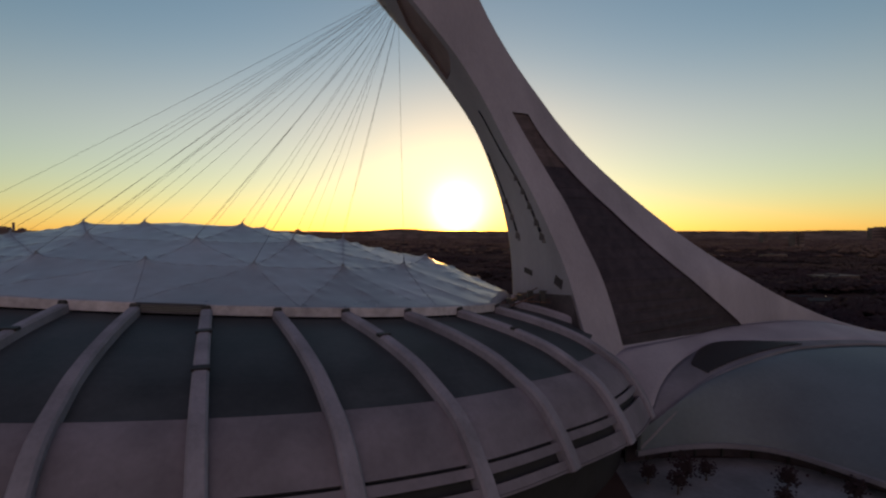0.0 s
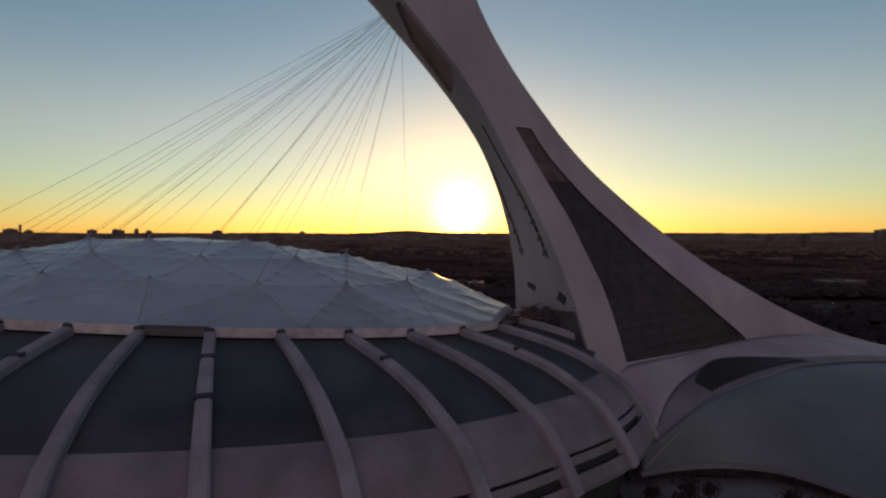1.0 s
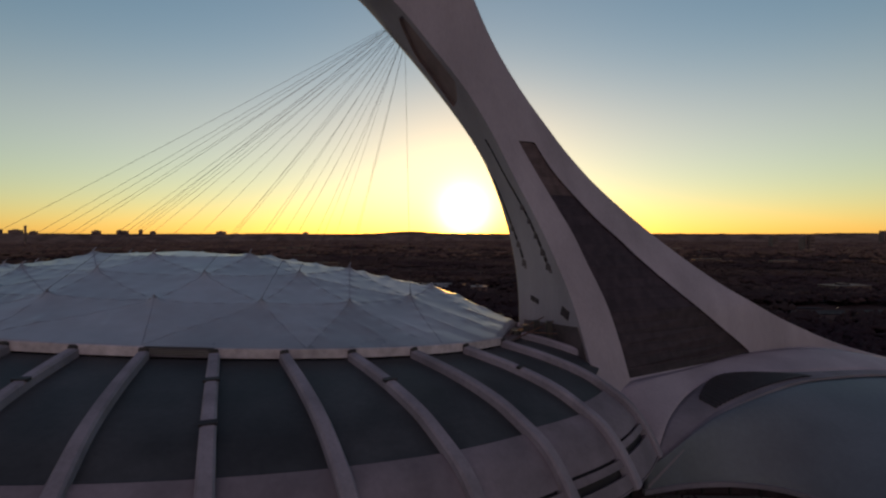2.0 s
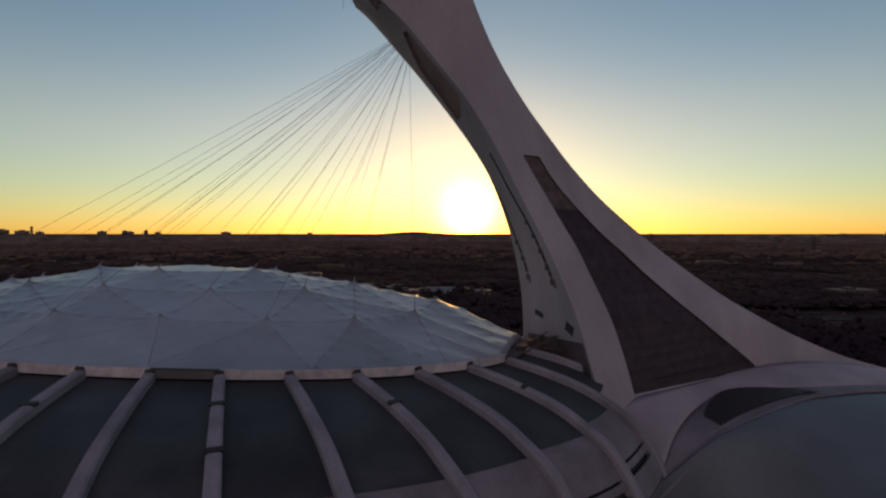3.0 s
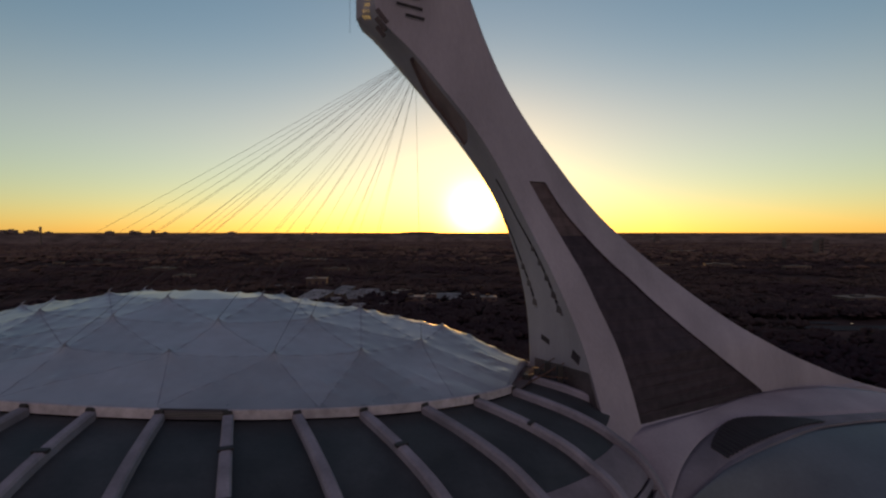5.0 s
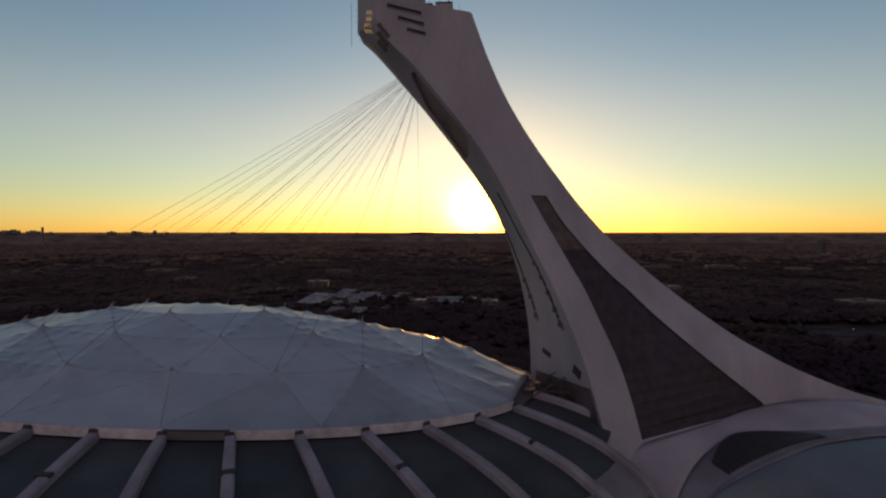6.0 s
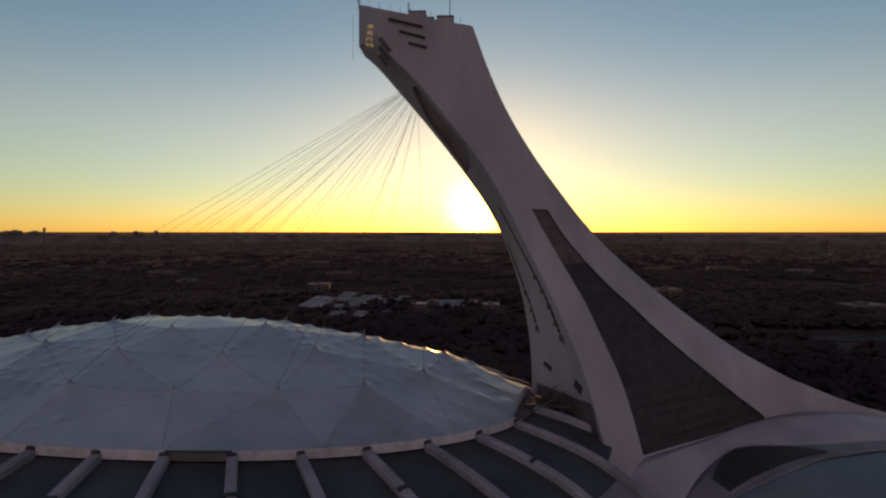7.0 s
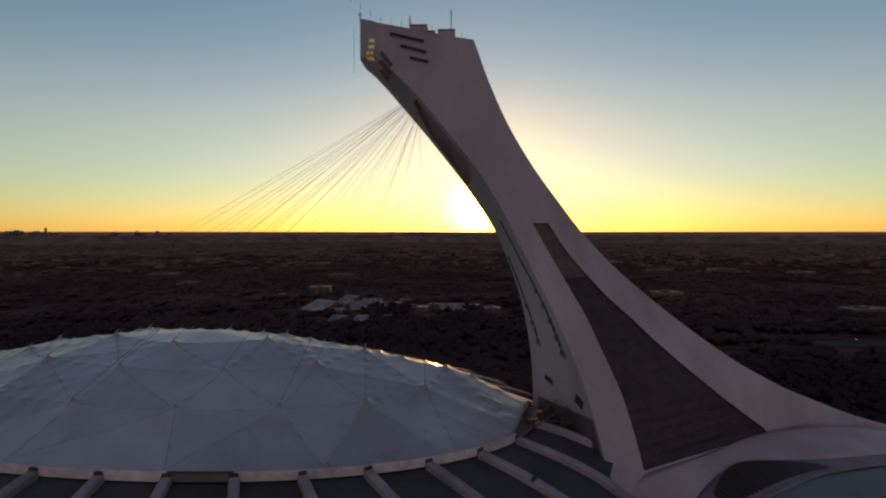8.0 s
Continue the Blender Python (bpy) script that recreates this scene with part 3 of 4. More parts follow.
def facet_at(z, u, back=0.0):
    """A point of the front facet on the near side, set back towards the tower's plane."""
    x = PROW(z) + (CREASE(z) - PROW(z)) * u
    w = PROW_HALF(z) + (WIDE(z) - PROW_HALF(z)) * u
    return x + back * 0.75, w - back * 0.66


def tower_section(z):
    """One side of the tower's outline at a height: prow, facet strips, crease, glass edges, back."""
    gl = GLASS_L(z) if z <= GLASS_HEAD + 1 else CREASE(z) + 0.45 * (BACK(z) - CREASE(z))
    gr = GLASS_R(z) if z <= GLASS_HEAD + 1 else gl + 2.0 + 7.0 * min(1.0, max(0.0, z - 140.0) / 15.0)
    if z < GLASS_FOOT:
        gr = 112.0
    pts = [facet_at(z, strip(k, z)) for k in range(len(FACET))] + [(CREASE(z), WIDE(z) - 0.15), (CREASE(z) + 0.9, face_y(z, CREASE(z) + 0.9))]
    pts += [(gl, face_y(z, gl)), (gr, face_y(z, gr)), (BACK(z) - 1.2, face_y(z, BACK(z) - 1.2)), (BACK(z), TAIL(z) - 1.0)]
    return pts


tower = tagged(empty("leaning_tower"), "pale concrete tower leaning over the stadium roof", "tower")
levels = sorted([-10 + (TOP + 10) * i / 80 for i in range(81)] + [z for o in OPENINGS for z in o[2:4]] + [108.4, 109.0, 110.0, 135.4, 134.4, 149.5, 152.0, 152.8] + [GLASS_FOOT, GLASS_HEAD])
verts, faces = [], []
for z in levels:
    pts = tower_section(z)
    shy = 2.4 * (TAIL(z) - 4.0) if z < 44.6 else 0.0      # the tail bends away from the pool
    near_pts = pts[:-2] + [(x, w - shy) for x, w in pts[-2:]]
    verts += [(x, MY - w, z) for x, w in near_pts] + [(x, MY + w, z) for x, w in reversed(pts)]
n = 26


HEAD_RISE = smooth_curve([(0.0, 11.2), (0.09, 8.2), (0.17, 5.8), (0.252, 3.1), (0.36, 2.6), (0.6, 1.6), (0.83, 0.4), (1.0, -0.4)])


def head_rise(u):
    """Height of the head's sloping top above its upper level, from prow (0) to back (1)."""
    return HEAD_RISE(u)


for x, y, z in verts[-n:]:      # the head's top slopes from the prow down to the back
    u = (x + 40.0) / 42.0
    verts.append((x, y, z + head_rise(u)))
rows_n = len(levels) + 1


def is_open(j, z0, z1):
    j = min(j, 24 - j)
    mid = (z0 + z1) / 2
    if j == 9 and GLASS_FOOT < mid < GLASS_HEAD:
        return True
    return any(a <= j < b and lo < mid < hi for a, b, lo, hi, _, _ in OPENINGS)


for i in range(rows_n - 1):
    for j in range(n):
        if i < len(levels) - 1 and j < 25 and is_open(j, levels[i], levels[i + 1]):
            continue
        faces.append((i * n + j, i * n + (j + 1) % n, (i + 1) * n + (j + 1) % n, (i + 1) * n + j))
faces.append(tuple(range((rows_n - 1) * n, rows_n * n)))
solid("tower_shaft", verts, faces, CONCRETE, tower, "pale weathered concrete shaft", smooth=22)
for a, b, lo, hi, back, name in OPENINGS:
    for way in (-1, 1):
        zs = spread(lo - 0.6, hi + 0.6, 16) if name == "slit_window" else spread(lo, hi, 16)
        vs = []
        for z in zs:
            for u, bk in ((strip(a, z) - 0.012, 0.02), (strip(a, z) - 0.004, back), (strip(b, z) + 0.004, back), (strip(b, z) + 0.012, 0.02)):
                x, w = facet_at(z, u, bk)
                vs.append((x, MY + way * w, z))
        fs = [(i * 4 + j, i * 4 + j + 1, i * 4 + j + 5, i * 4 + j + 4) for i in range(16) for j in range(3)]
        fs += [(0, 1, 2, 3), (64, 65, 66, 67)]
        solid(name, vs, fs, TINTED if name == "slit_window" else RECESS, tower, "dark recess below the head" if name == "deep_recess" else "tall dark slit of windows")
        if name == "slit_window":
            for i in range(int((hi - lo) / 3.4)):
                z = lo + 3.4 * i + 1.7
                (x0, w0), (x1, w1) = facet_at(z, strip(a, z), 0.5), facet_at(z, strip(b, z), 0.5)
                bm = bmesh.new()
                beam_bm(bm, (x0, MY + way * w0, z), (x1, MY + way * w1, z), 0.5, 0.45)
                part("transom", bm, DARK, tower)


def on_flank(x, z, out):
    return (x, MY - face_y(z, x) - out, z)


def flank_slot(x0, z0, x1, z1, tall, name, label, mat, lips=True):
    """A framed slot on the near flank of the head, from one end to the other."""
    bm = bmesh.new()
    beam_bm(bm, on_flank(x0, z0, -0.2), on_flank(x1, z1, -0.2), 0.7, tall)
    slot = part(name, bm, mat, tower, label)
    for dz, t in ((tall / 2 + 0.1, 0.22), (-tall / 2 - 0.1, 0.22)) if lips else ():
        bm = bmesh.new()
        beam_bm(bm, on_flank(x0 - 0.15, z0 + dz, 0.02), on_flank(x1 + 0.15, z1 + dz, 0.02), 0.5, t)
        part("lip", bm, CONCRETE, slot)


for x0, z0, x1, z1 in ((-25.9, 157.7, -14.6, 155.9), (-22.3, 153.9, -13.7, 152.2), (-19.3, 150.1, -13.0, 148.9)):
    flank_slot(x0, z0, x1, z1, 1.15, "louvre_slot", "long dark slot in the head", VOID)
for x0, z0, x1, z1 in ((-28.7, 151.3, -25.2, 146.7), (-28.9, 148.3, -25.6, 144.0), (-28.6, 145.2, -26.0, 141.8)):
    flank_slot(x0, z0, x1, z1, 1.45, "head_window", "dark slanted window in the head", DARK_BROWN, False)
for z, u in ((157.2, 0.54), (155.2, 0.51), (153.5, 0.42), (152.0, 0.30)):
    for k in range(3):
        zz, uu = z - 0.5 * k, u + 0.1 * k
        (x0, w0), (x1, w1) = facet_at(zz + 0.6, uu + 0.02, -0.05), facet_at(zz - 0.6, uu, -0.05)
        bm = bmesh.new()
        beam_bm(bm, (x0, MY - w0, zz + 0.6), (x1, MY - w1, zz - 0.6), 0.18, 0.18)
        part("lit_window", bm, WARM, tower, "warm lit window of the lookout")


def facet_window(name, z, u0, u1, tall, drop, mat, label):
    """A framed window let into the front facet, its far end dropped a little."""
    (x0, w0), (x1, w1) = facet_at(z, u0, 0.1), facet_at(z, u1, 0.1)
    bm = bmesh.new()
    beam_bm(bm, (x0, MY - w0, z + drop / 2), (x1, MY - w1, z - drop / 2), 0.5, tall)
    pane = part(name, bm, mat, tower, label)
    for dz in (tall / 2 + 0.12, -tall / 2 - 0.12):
        bm = bmesh.new()
        beam_bm(bm, (x0, MY - w0 - 0.1, z + drop / 2 + dz), (x1, MY - w1 - 0.1, z - drop / 2 + dz), 0.5, 0.2)
        part("sill", bm, CONCRETE, pane)


facet_window("low_window", 39.4, 0.25, 0.40, 1.9, 1.0, TINTED, "small dark window near the foot")
facet_window("low_window", 37.3, 0.77, 0.88, 3.2, 1.6, TINTED, "broad dark window near the foot")
for z, path in ((71.5, SLIT_CREASE), (66.8, SLIT_CREASE), (61.8, SLIT_CREASE), (56.3, SLIT_CREASE), (51.6, SLIT_CREASE), (58.6, SLIT_PROW), (52.0, SLIT_PROW), (64.5, SLIT_PROW)):
    facet_window("slit_bay", z, path(z) - 0.05, path(z) + 0.045, 2.5, 0.3, DARK_BROWN, "wider dark window along the slit")

# dark sheet low on the front facet, above the deck: shade painted as colour
for way in (-1, 1):
    vs, us, zs = [], spread(0.10, 0.97, 10), spread(10.0, 31.0, 8)
    for off in (-0.5, -0.1):
        for z in zs:
            for u in us:
                x, w = facet_at(z + (3.0 * u if z > 30 else 0), u, off)
                vs.append((x, MY + way * w, z + (3.0 * u if z > 30 else 0)))
    n1 = 11
    fs = [(i * n1 + j, i * n1 + j + 1, (i + 1) * n1 + j + 1, (i + 1) * n1 + j) for i in range(8) for j in range(10)]
    fs += [(8 * n1 + j, 8 * n1 + j + 1, 99 + 8 * n1 + j + 1, 99 + 8 * n1 + j) for j in range(10)]
    solid("facet_shade", vs, fs, DARK_BROWN, tower, "dark sheet of painted shade low on the shaft")

# plant rooms, rails and aerials on the head
def roof_level(x):
    u = (x + 40.0) / 42.0
    return TOP + head_rise(max(0.0, u))


for x0, x1, tall in ((-19.8, -14.0, 163.4), (-9.8, -4.2, 161.6), (-13.6, -11.2, 161.2)):
    bm = bmesh.new()
    box_bm(bm, (x0, MY - 9, roof_level(x1) - 0.3), (x1, MY + 3, tall), 0.15)
    room = part("plant_room", bm, CONCRETE, tower, "plain concrete plant room on the head")
    bm = bmesh.new()
    box_bm(bm, (x0 - 0.25, MY - 9.25, tall), (x1 + 0.25, MY + 3.25, tall + 0.3))
    part("coping", bm, DARK, room)
for x, y, tall in ((-5.4, 190, 11.5), (-20.0, 189, 7.5), (-39.0, 195, 3.2)):
    z = roof_level(x)
    mast = rod("aerial", (x, y, z - 0.3), (x, y, z + tall), 0.16, DARK, tower, "thin dark aerial")
    for i in range(0 if tall > 10 else 3):
        rod("arm", (x - 0.8, y, z + tall * (0.55 + 0.13 * i)), (x + 0.8, y, z + tall * (0.55 + 0.13 * i)), 0.07, DARK, mast)
for dz in (0.6, 1.8):
    rod("pipe_rail", (-15.0, MY - 8.5, roof_level(-13) + dz), (-10.6, MY - 8.5, roof_level(-13) + dz), 0.12, CONCRETE, tower)
for x in (-14.2, -12.9, -11.6):
    rod("pipe_post", (x, MY - 8.5, roof_level(x) - 0.2), (x, MY - 8.5, roof_level(x) + 2.0), 0.1, CONCRETE, tower)
for i in range(12):
    x = -39.0 + 3.4 * i
    z = roof_level(x)
    y = MY - face_y(TOP, max(x, CREASE(TOP))) + 0.5
    rod("rail_post", (x, y, z - 0.2), (x, y, z + 2.4), 0.06, DARK, tower)
for i in range(7):
    z = 150 + 2.2 * i
    rod("outrigger", (PROW(z) + 0.1, MY, z), (PROW(z) - 1.6, MY, z + 0.2), 0.06, DARK, tower)
rod("outrigger", (-41.5, MY, 150), (-41.5, MY, 166), 0.06, DARK, tower)

# the dark glass of both flanks, floor by floor, set back in its opening
for way in (-1, 1):
    z = GLASS_FOOT - 1.0
    floor_no = 0
    while z < GLASS_HEAD - 0.2:
        floor_no += 1
        step = min(3.4, GLASS_HEAD + 0.3 - z)
        z1 = z + step
        for lo, hi, back, mat, name in ((z, z1 - 0.55, 0.7, LOUVRED if z > 75 else TINTED, "window_band"), (z1 - 0.55, z1, 0.55, LOUVRED if z > 75 else TINTED, "spandrel")):
            vs = []
            for zz in (lo, hi):
                for x in (GLASS_L(zz) - 0.6, GLASS_R(zz) + 0.6):
                    for b in (back, back + 0.3):
                        vs.append((x, MY + way * (face_y(zz, x) - b), zz))
            solid(name, vs, [(0, 2, 6, 4), (1, 5, 7, 3), (0, 1, 3, 2), (4, 6, 7, 5), (0, 4, 5, 1), (2, 3, 7, 6)], mat, tower)
        z = z1

# ---- cables from the tower's head to the roof ----
def cable(a, b, sag=0.0):
    cu = bpy.data.curves.new("stay_cable", "CURVE")
    cu.dimensions, cu.bevel_depth, cu.bevel_resolution = "3D", 0.05, 1
    sp = cu.splines.new("POLY")
    sp.points.add(8)
    for i in range(9):
        t = i / 8
        p = Vector(a).lerp(Vector(b), t)
        sp.points[i].co = (p.x, p.y, p.z - sag * 4 * t * (1 - t), 1)
    cu.materials.append(CABLE)
    return tagged(new("stay_cable", cu), "thin dark steel cable from tower head to roof cone", "cable", "cables holding the roof")


chosen = NODES[20:] + [NODES[i] for i in (0, 2, 4, 13, 15, 17, 9, 11)]
for i, (nx, ny, _) in enumerate(sorted(chosen)):
    z = 138.3 - 8.0 * (i / len(chosen)) ** 1.4
    way = -1 if ny < RY else 1
    start = (PROW(z) + 0.6, MY + way * (0.6 + 0.8 * abs(ny - RY) / RB), z)
    end = LIE @ Vector((nx, ny, float(roof_z(nx, ny)) + 0.3))
    line = cable(start, end, 0.8)
    ahead = (Vector(start) - end).normalized()
    rod("socket", end - ahead * 0.3, end + ahead * 1.2, 0.15, SEAM, line, "pale cable socket standing on the roof", 6)


# ---- pool building at the tower's foot ----
def along(keys, n):
    """n + 1 points on a smooth line through the key points."""
    cum = [0.0]
    for a, b in zip(keys, keys[1:]):
        cum.append(cum[-1] + (Vector(b) - Vector(a)).length)
    curves = [smooth_curve([(c, k[i]) for c, k in zip(cum, keys)]) for i in range(3)]
    return [Vector([c(cum[-1] * j / n) for c in curves]) for j in range(n + 1)]


def patch(line_a, line_b, rows, bulge, thick=0.5):
    """A curved slab between two lines of points, bulging upwards."""
    n = len(line_a)
    verts = []
    for lay in (0, -thick):
        for i in range(rows + 1):
            t = i / rows
            for a, b in zip(line_a, line_b):
                verts.append(a.lerp(b, t) + Vector((0, 0, bulge * 4 * t * (1 - t) + lay)))
    faces = []
    m = n * (rows + 1)
    for i in range(rows):
        for j in range(n - 1):
            q = (i * n + j, i * n + j + 1, (i + 1) * n + j + 1, (i + 1) * n + j)
            faces += [q, tuple(m + v for v in reversed(q))]
    edge = [j for j in range(n)] + [i * n + n - 1 for i in range(1, rows + 1)] + [rows * n + j for j in range(n - 2, -1, -1)] + [i * n for i in range(rows - 1, 0, -1)]
    for a, b in zip(edge, edge[1:] + edge[:1]):
        faces.append((a, m + a, m + b, b))
    return verts, faces


pool = tagged(empty("pool_building"), "low grey shell-roofed pool building beside the tower", "building")
EAVE = along([(49, 133.5, -3.2), (62, 136.8, -2.9), (75, 137.2, -2.7), (87, 133.5, -3.0), (98, 120, -3.6), (110, 100, -4.4), (125, 80, -5.0)], 48)
ARCH = along([(49.8, 134.0, -2.6), (59.7, 138, 4.8), (66.6, 143, 8.4), (75, 148, 11.6), (94, 157, 15.2), (113, 166, 16.4), (150, 177, 14.8), (205, 176, 9.0)], 48)
OUTER = along([(50.2, 135.5, -1.0), (54, 137.8, 5.1), (61, 147, 11.2), (73, 160, 14.8), (88, 170, 16.9), (117, 174, 17.1), (150, 183, 15.2), (205, 184, 9.4)], 48)
SILL = along([(44.6, 157.4, 14.6), (48.5, 158.2, 16.4), (54.5, 159.6, 17.9), (80, 174.6, 18.4), (106, 190.5, 19.4), (135, 197.0, 20.0), (170, 203, 14.5), (205, 205, 9.6)], 48)
solid("shell_roof", *patch(EAVE, ARCH, 16, 5.0), POOLROOF, pool, "smooth grey-blue shell roof", smooth=True)
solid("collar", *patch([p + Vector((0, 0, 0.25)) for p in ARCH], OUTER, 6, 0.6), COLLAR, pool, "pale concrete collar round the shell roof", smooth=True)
solid("apron", *patch(OUTER, SILL, 8, 0.5), CONCRETE, pool, "pale concrete apron below the tower's glass", smooth=True)
verts, faces = [], []
for p in ARCH:
    for dx, dz in ((-0.7, 0.1), (-0.5, 0.75), (0.5, 0.75), (0.7, 0.1)):
        verts.append((p.x - dx * 0.5, p.y + dx, p.z + dz))
for i in range(len(ARCH) - 1):
    for j in range(4):
        faces.append((i * 4 + j, i * 4 + (j + 1) % 4, i * 4 + 4 + (j + 1) % 4, i * 4 + 4 + j))
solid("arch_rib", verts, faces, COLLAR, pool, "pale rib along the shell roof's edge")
verts = []
INWARD = []
for a, b in zip(EAVE[:1] + EAVE, EAVE[1:] + EAVE[-1:]):
    d = b - a
    INWARD.append(Vector((-d.y, d.x, 0)).normalized())
for p, s in zip(EAVE, INWARD):
    for off, dz in ((-0.5, -0.9), (-0.5, 0.3), (0.6, 0.35), (0.6, -0.9)):
        verts.append(p + s * off + Vector((0, 0, dz)))
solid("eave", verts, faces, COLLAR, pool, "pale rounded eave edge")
# rooflight louvres in the collar
for i in range(46):
    u = 0.20 + 0.25 * i / 45
    k = u * 48
    a = ARCH[int(k)].lerp(ARCH[min(48, int(k) + 1)], k % 1)
    b = OUTER[int(k)].lerp(OUTER[min(48, int(k) + 1)], k % 1)
    reach = math.sin(math.pi * min(1, 0.12 + i / 46 * 0.9)) ** 0.5
    p, q = a.lerp(b, 0.14 + 0.03 * (i % 2)), a.lerp(b, 0.16 + 0.78 * reach + 0.02 * (i % 2))
    bm = bmesh.new()
    beam_bm(bm, p + Vector((0, 0, 0.95)), q + Vector((0, 0, 0.95)), 0.62, 0.4)
    part("rooflight_louvre", bm, TINTED if i % 2 else DARK, pool)
# recessed glass front under the eave
verts, faces = [], []
for p, s in zip(EAVE, INWARD):
    q = p + s * 5.0
    verts += [(q.x, q.y, p.z + 0.6), (q.x, q.y, -9.0)]
for i in range(len(EAVE) - 1):
    faces.append((i * 2, i * 2 + 1, i * 2 + 3, i * 2 + 2))
solid("glass_front", verts, faces, TINTED, pool, "dark glass front under the eave")
for i in range(0, 49, 3):
    p = EAVE[i] + INWARD[i] * 4.7
    bm = bmesh.new()
    box_bm(bm, (p.x - 0.3, p.y - 0.3, -9.0), (p.x + 0.3, p.y + 0.3, p.z))
    # piers coloured near-black, as the shade under the eave
    part("front_pier", bm, VOID, pool)

# steelwork on the deck between roof tip and tower
gantry = tagged(empty("maintenance_gantry"), "rusty steel gantry between roof tip and tower foot", "gantry")
RUST = material("rusty_steel", (0.17, 0.095, 0.075), 0.7, metal=0.3, vary=0.4, fine=3)
for a, b, r in (((17, 163, 30.6), (31, 178, 34.2), 0.2), ((19, 160, 30.2), (34, 174, 33.8), 0.22), ((20, 168, 31.2), (33, 165, 31.0), 0.18), ((23, 176, 31.8), (36, 170, 31.0), 0.16)):
    rod("pipe", a, b, r, RUST, gantry)
for x, y in ((20, 165), (24, 170), (28, 174), (31, 168)):
    bm = bmesh.new()
    box_bm(bm, (x - 0.9, y - 1.2, 27.5), (x + 0.9, y + 1.2, 32.2 + 0.2 * (x - 20)), 0.1)
    part("cabinet", bm, DARK, gantry)

# ---- ground and far country ----
LEVEL = -8.0


def ground_z(x, y):
    return LEVEL + 2.5 * math.sin(x * 0.004) * math.cos(y * 0.003) * min(1, math.hypot(x, y) / 1500)


GROUND = material("dark_parkland", (0.10, 0.065, 0.06), 0.95, vary=0.6, scale=0.006, fine=0.08, bump=0.0, spec=0.0, tint=(0.065, 0.045, 0.043))
radii = [0, 40, 90, 150, 220, 300, 400, 520, 660, 820, 1000, 1250, 1550, 1900, 2300, 2800, 3400, 4100, 4960]
verts, faces = [(0, 0, ground_z(0, 0))], []
for r in radii[1:]:
    for j in range(96):
        a = math.tau * j / 96
        verts.append((r * math.cos(a), r * math.sin(a), ground_z(r * math.cos(a), r * math.sin(a))))
for j in range(96):
    faces.append((0, 1 + j, 1 + (j + 1) % 96))
for i in range(len(radii) - 2):
    for j in range(96):
        a, b = 1 + i * 96 + j, 1 + i * 96 + (j + 1) % 96
        faces.append((a, a + 96, b + 96, b))
tagged(solid("ground", verts, faces, GROUND, smooth=True), "dark parkland and streets reaching the horizon", "ground", kind="structure")

# paved strips: the plaza by the pool and streets through the trees
PAVING = material("plaza_paving", (0.20, 0.21, 0.23), 0.85, vary=0.35, scale=0.08, fine=0.8, bump=0.05)
ASPHALT = material("asphalt", (0.055, 0.05, 0.055), 0.95, vary=0.3, scale=0.05, fine=0.8, bump=0.0, spec=0.05)
LIGHTROOF = material("pale_flat_roof", (0.26, 0.245, 0.25), 0.8, vary=0.5, scale=0.11, fine=0.5, per_object=0.4)
BRICKWALL = material("brown_brick_wall", (0.16, 0.11, 0.09), 0.9, vary=0.3, scale=0.2, fine=2, per_object=0.3)


def slab(name, pts, z, mat):
    """A thin ground slab with the given outline."""
    n = len(pts)
    vs = [(x, y, z) for x, y in pts] + [(x, y, z - 0.5) for x, y in pts]
    fs = [tuple(range(n)), tuple(reversed(range(n, 2 * n)))] + [(i, n + i, n + (i + 1) % n, (i + 1) % n) for i in range(n)]
    return solid(name, vs, fs, mat)


tagged(slab("pavement", [(40, 60), (190, 60), (190, 141), (44, 141)], LEVEL + 0.12, PAVING), "grey paved plaza before the pool building", "pavement", kind="structure")


def street(a, b, wide):
    a, b = Vector(a), Vector(b)
    d = (b - a).normalized()
    s = Vector((-d.y, d.x)) * wide / 2
    tagged(slab("road", [tuple(a - s), tuple(b - s), tuple(b + s), tuple(a + s)], LEVEL + 1.0, ASPHALT), "dark asphalt street between the trees", "road", kind="structure")


for a, b, wide in (((225, 505), (345, 500), 12), ((205, 456), (300, 440), 12), ((300, 470), (420, 478), 22), ((-1500, 1400), (-900, 1330), 22), ((330, 540), (520, 590), 18), ((350, 1320), (700, 1500), 16)):
    street(a, b, wide)

# ---- low buildings beyond the stadium ----
rng = random.Random(7)


DULLROOF = material("dull_flat_roof", (0.085, 0.078, 0.08), 0.85, vary=0.3, scale=0.05, fine=0.5, per_object=0.5)


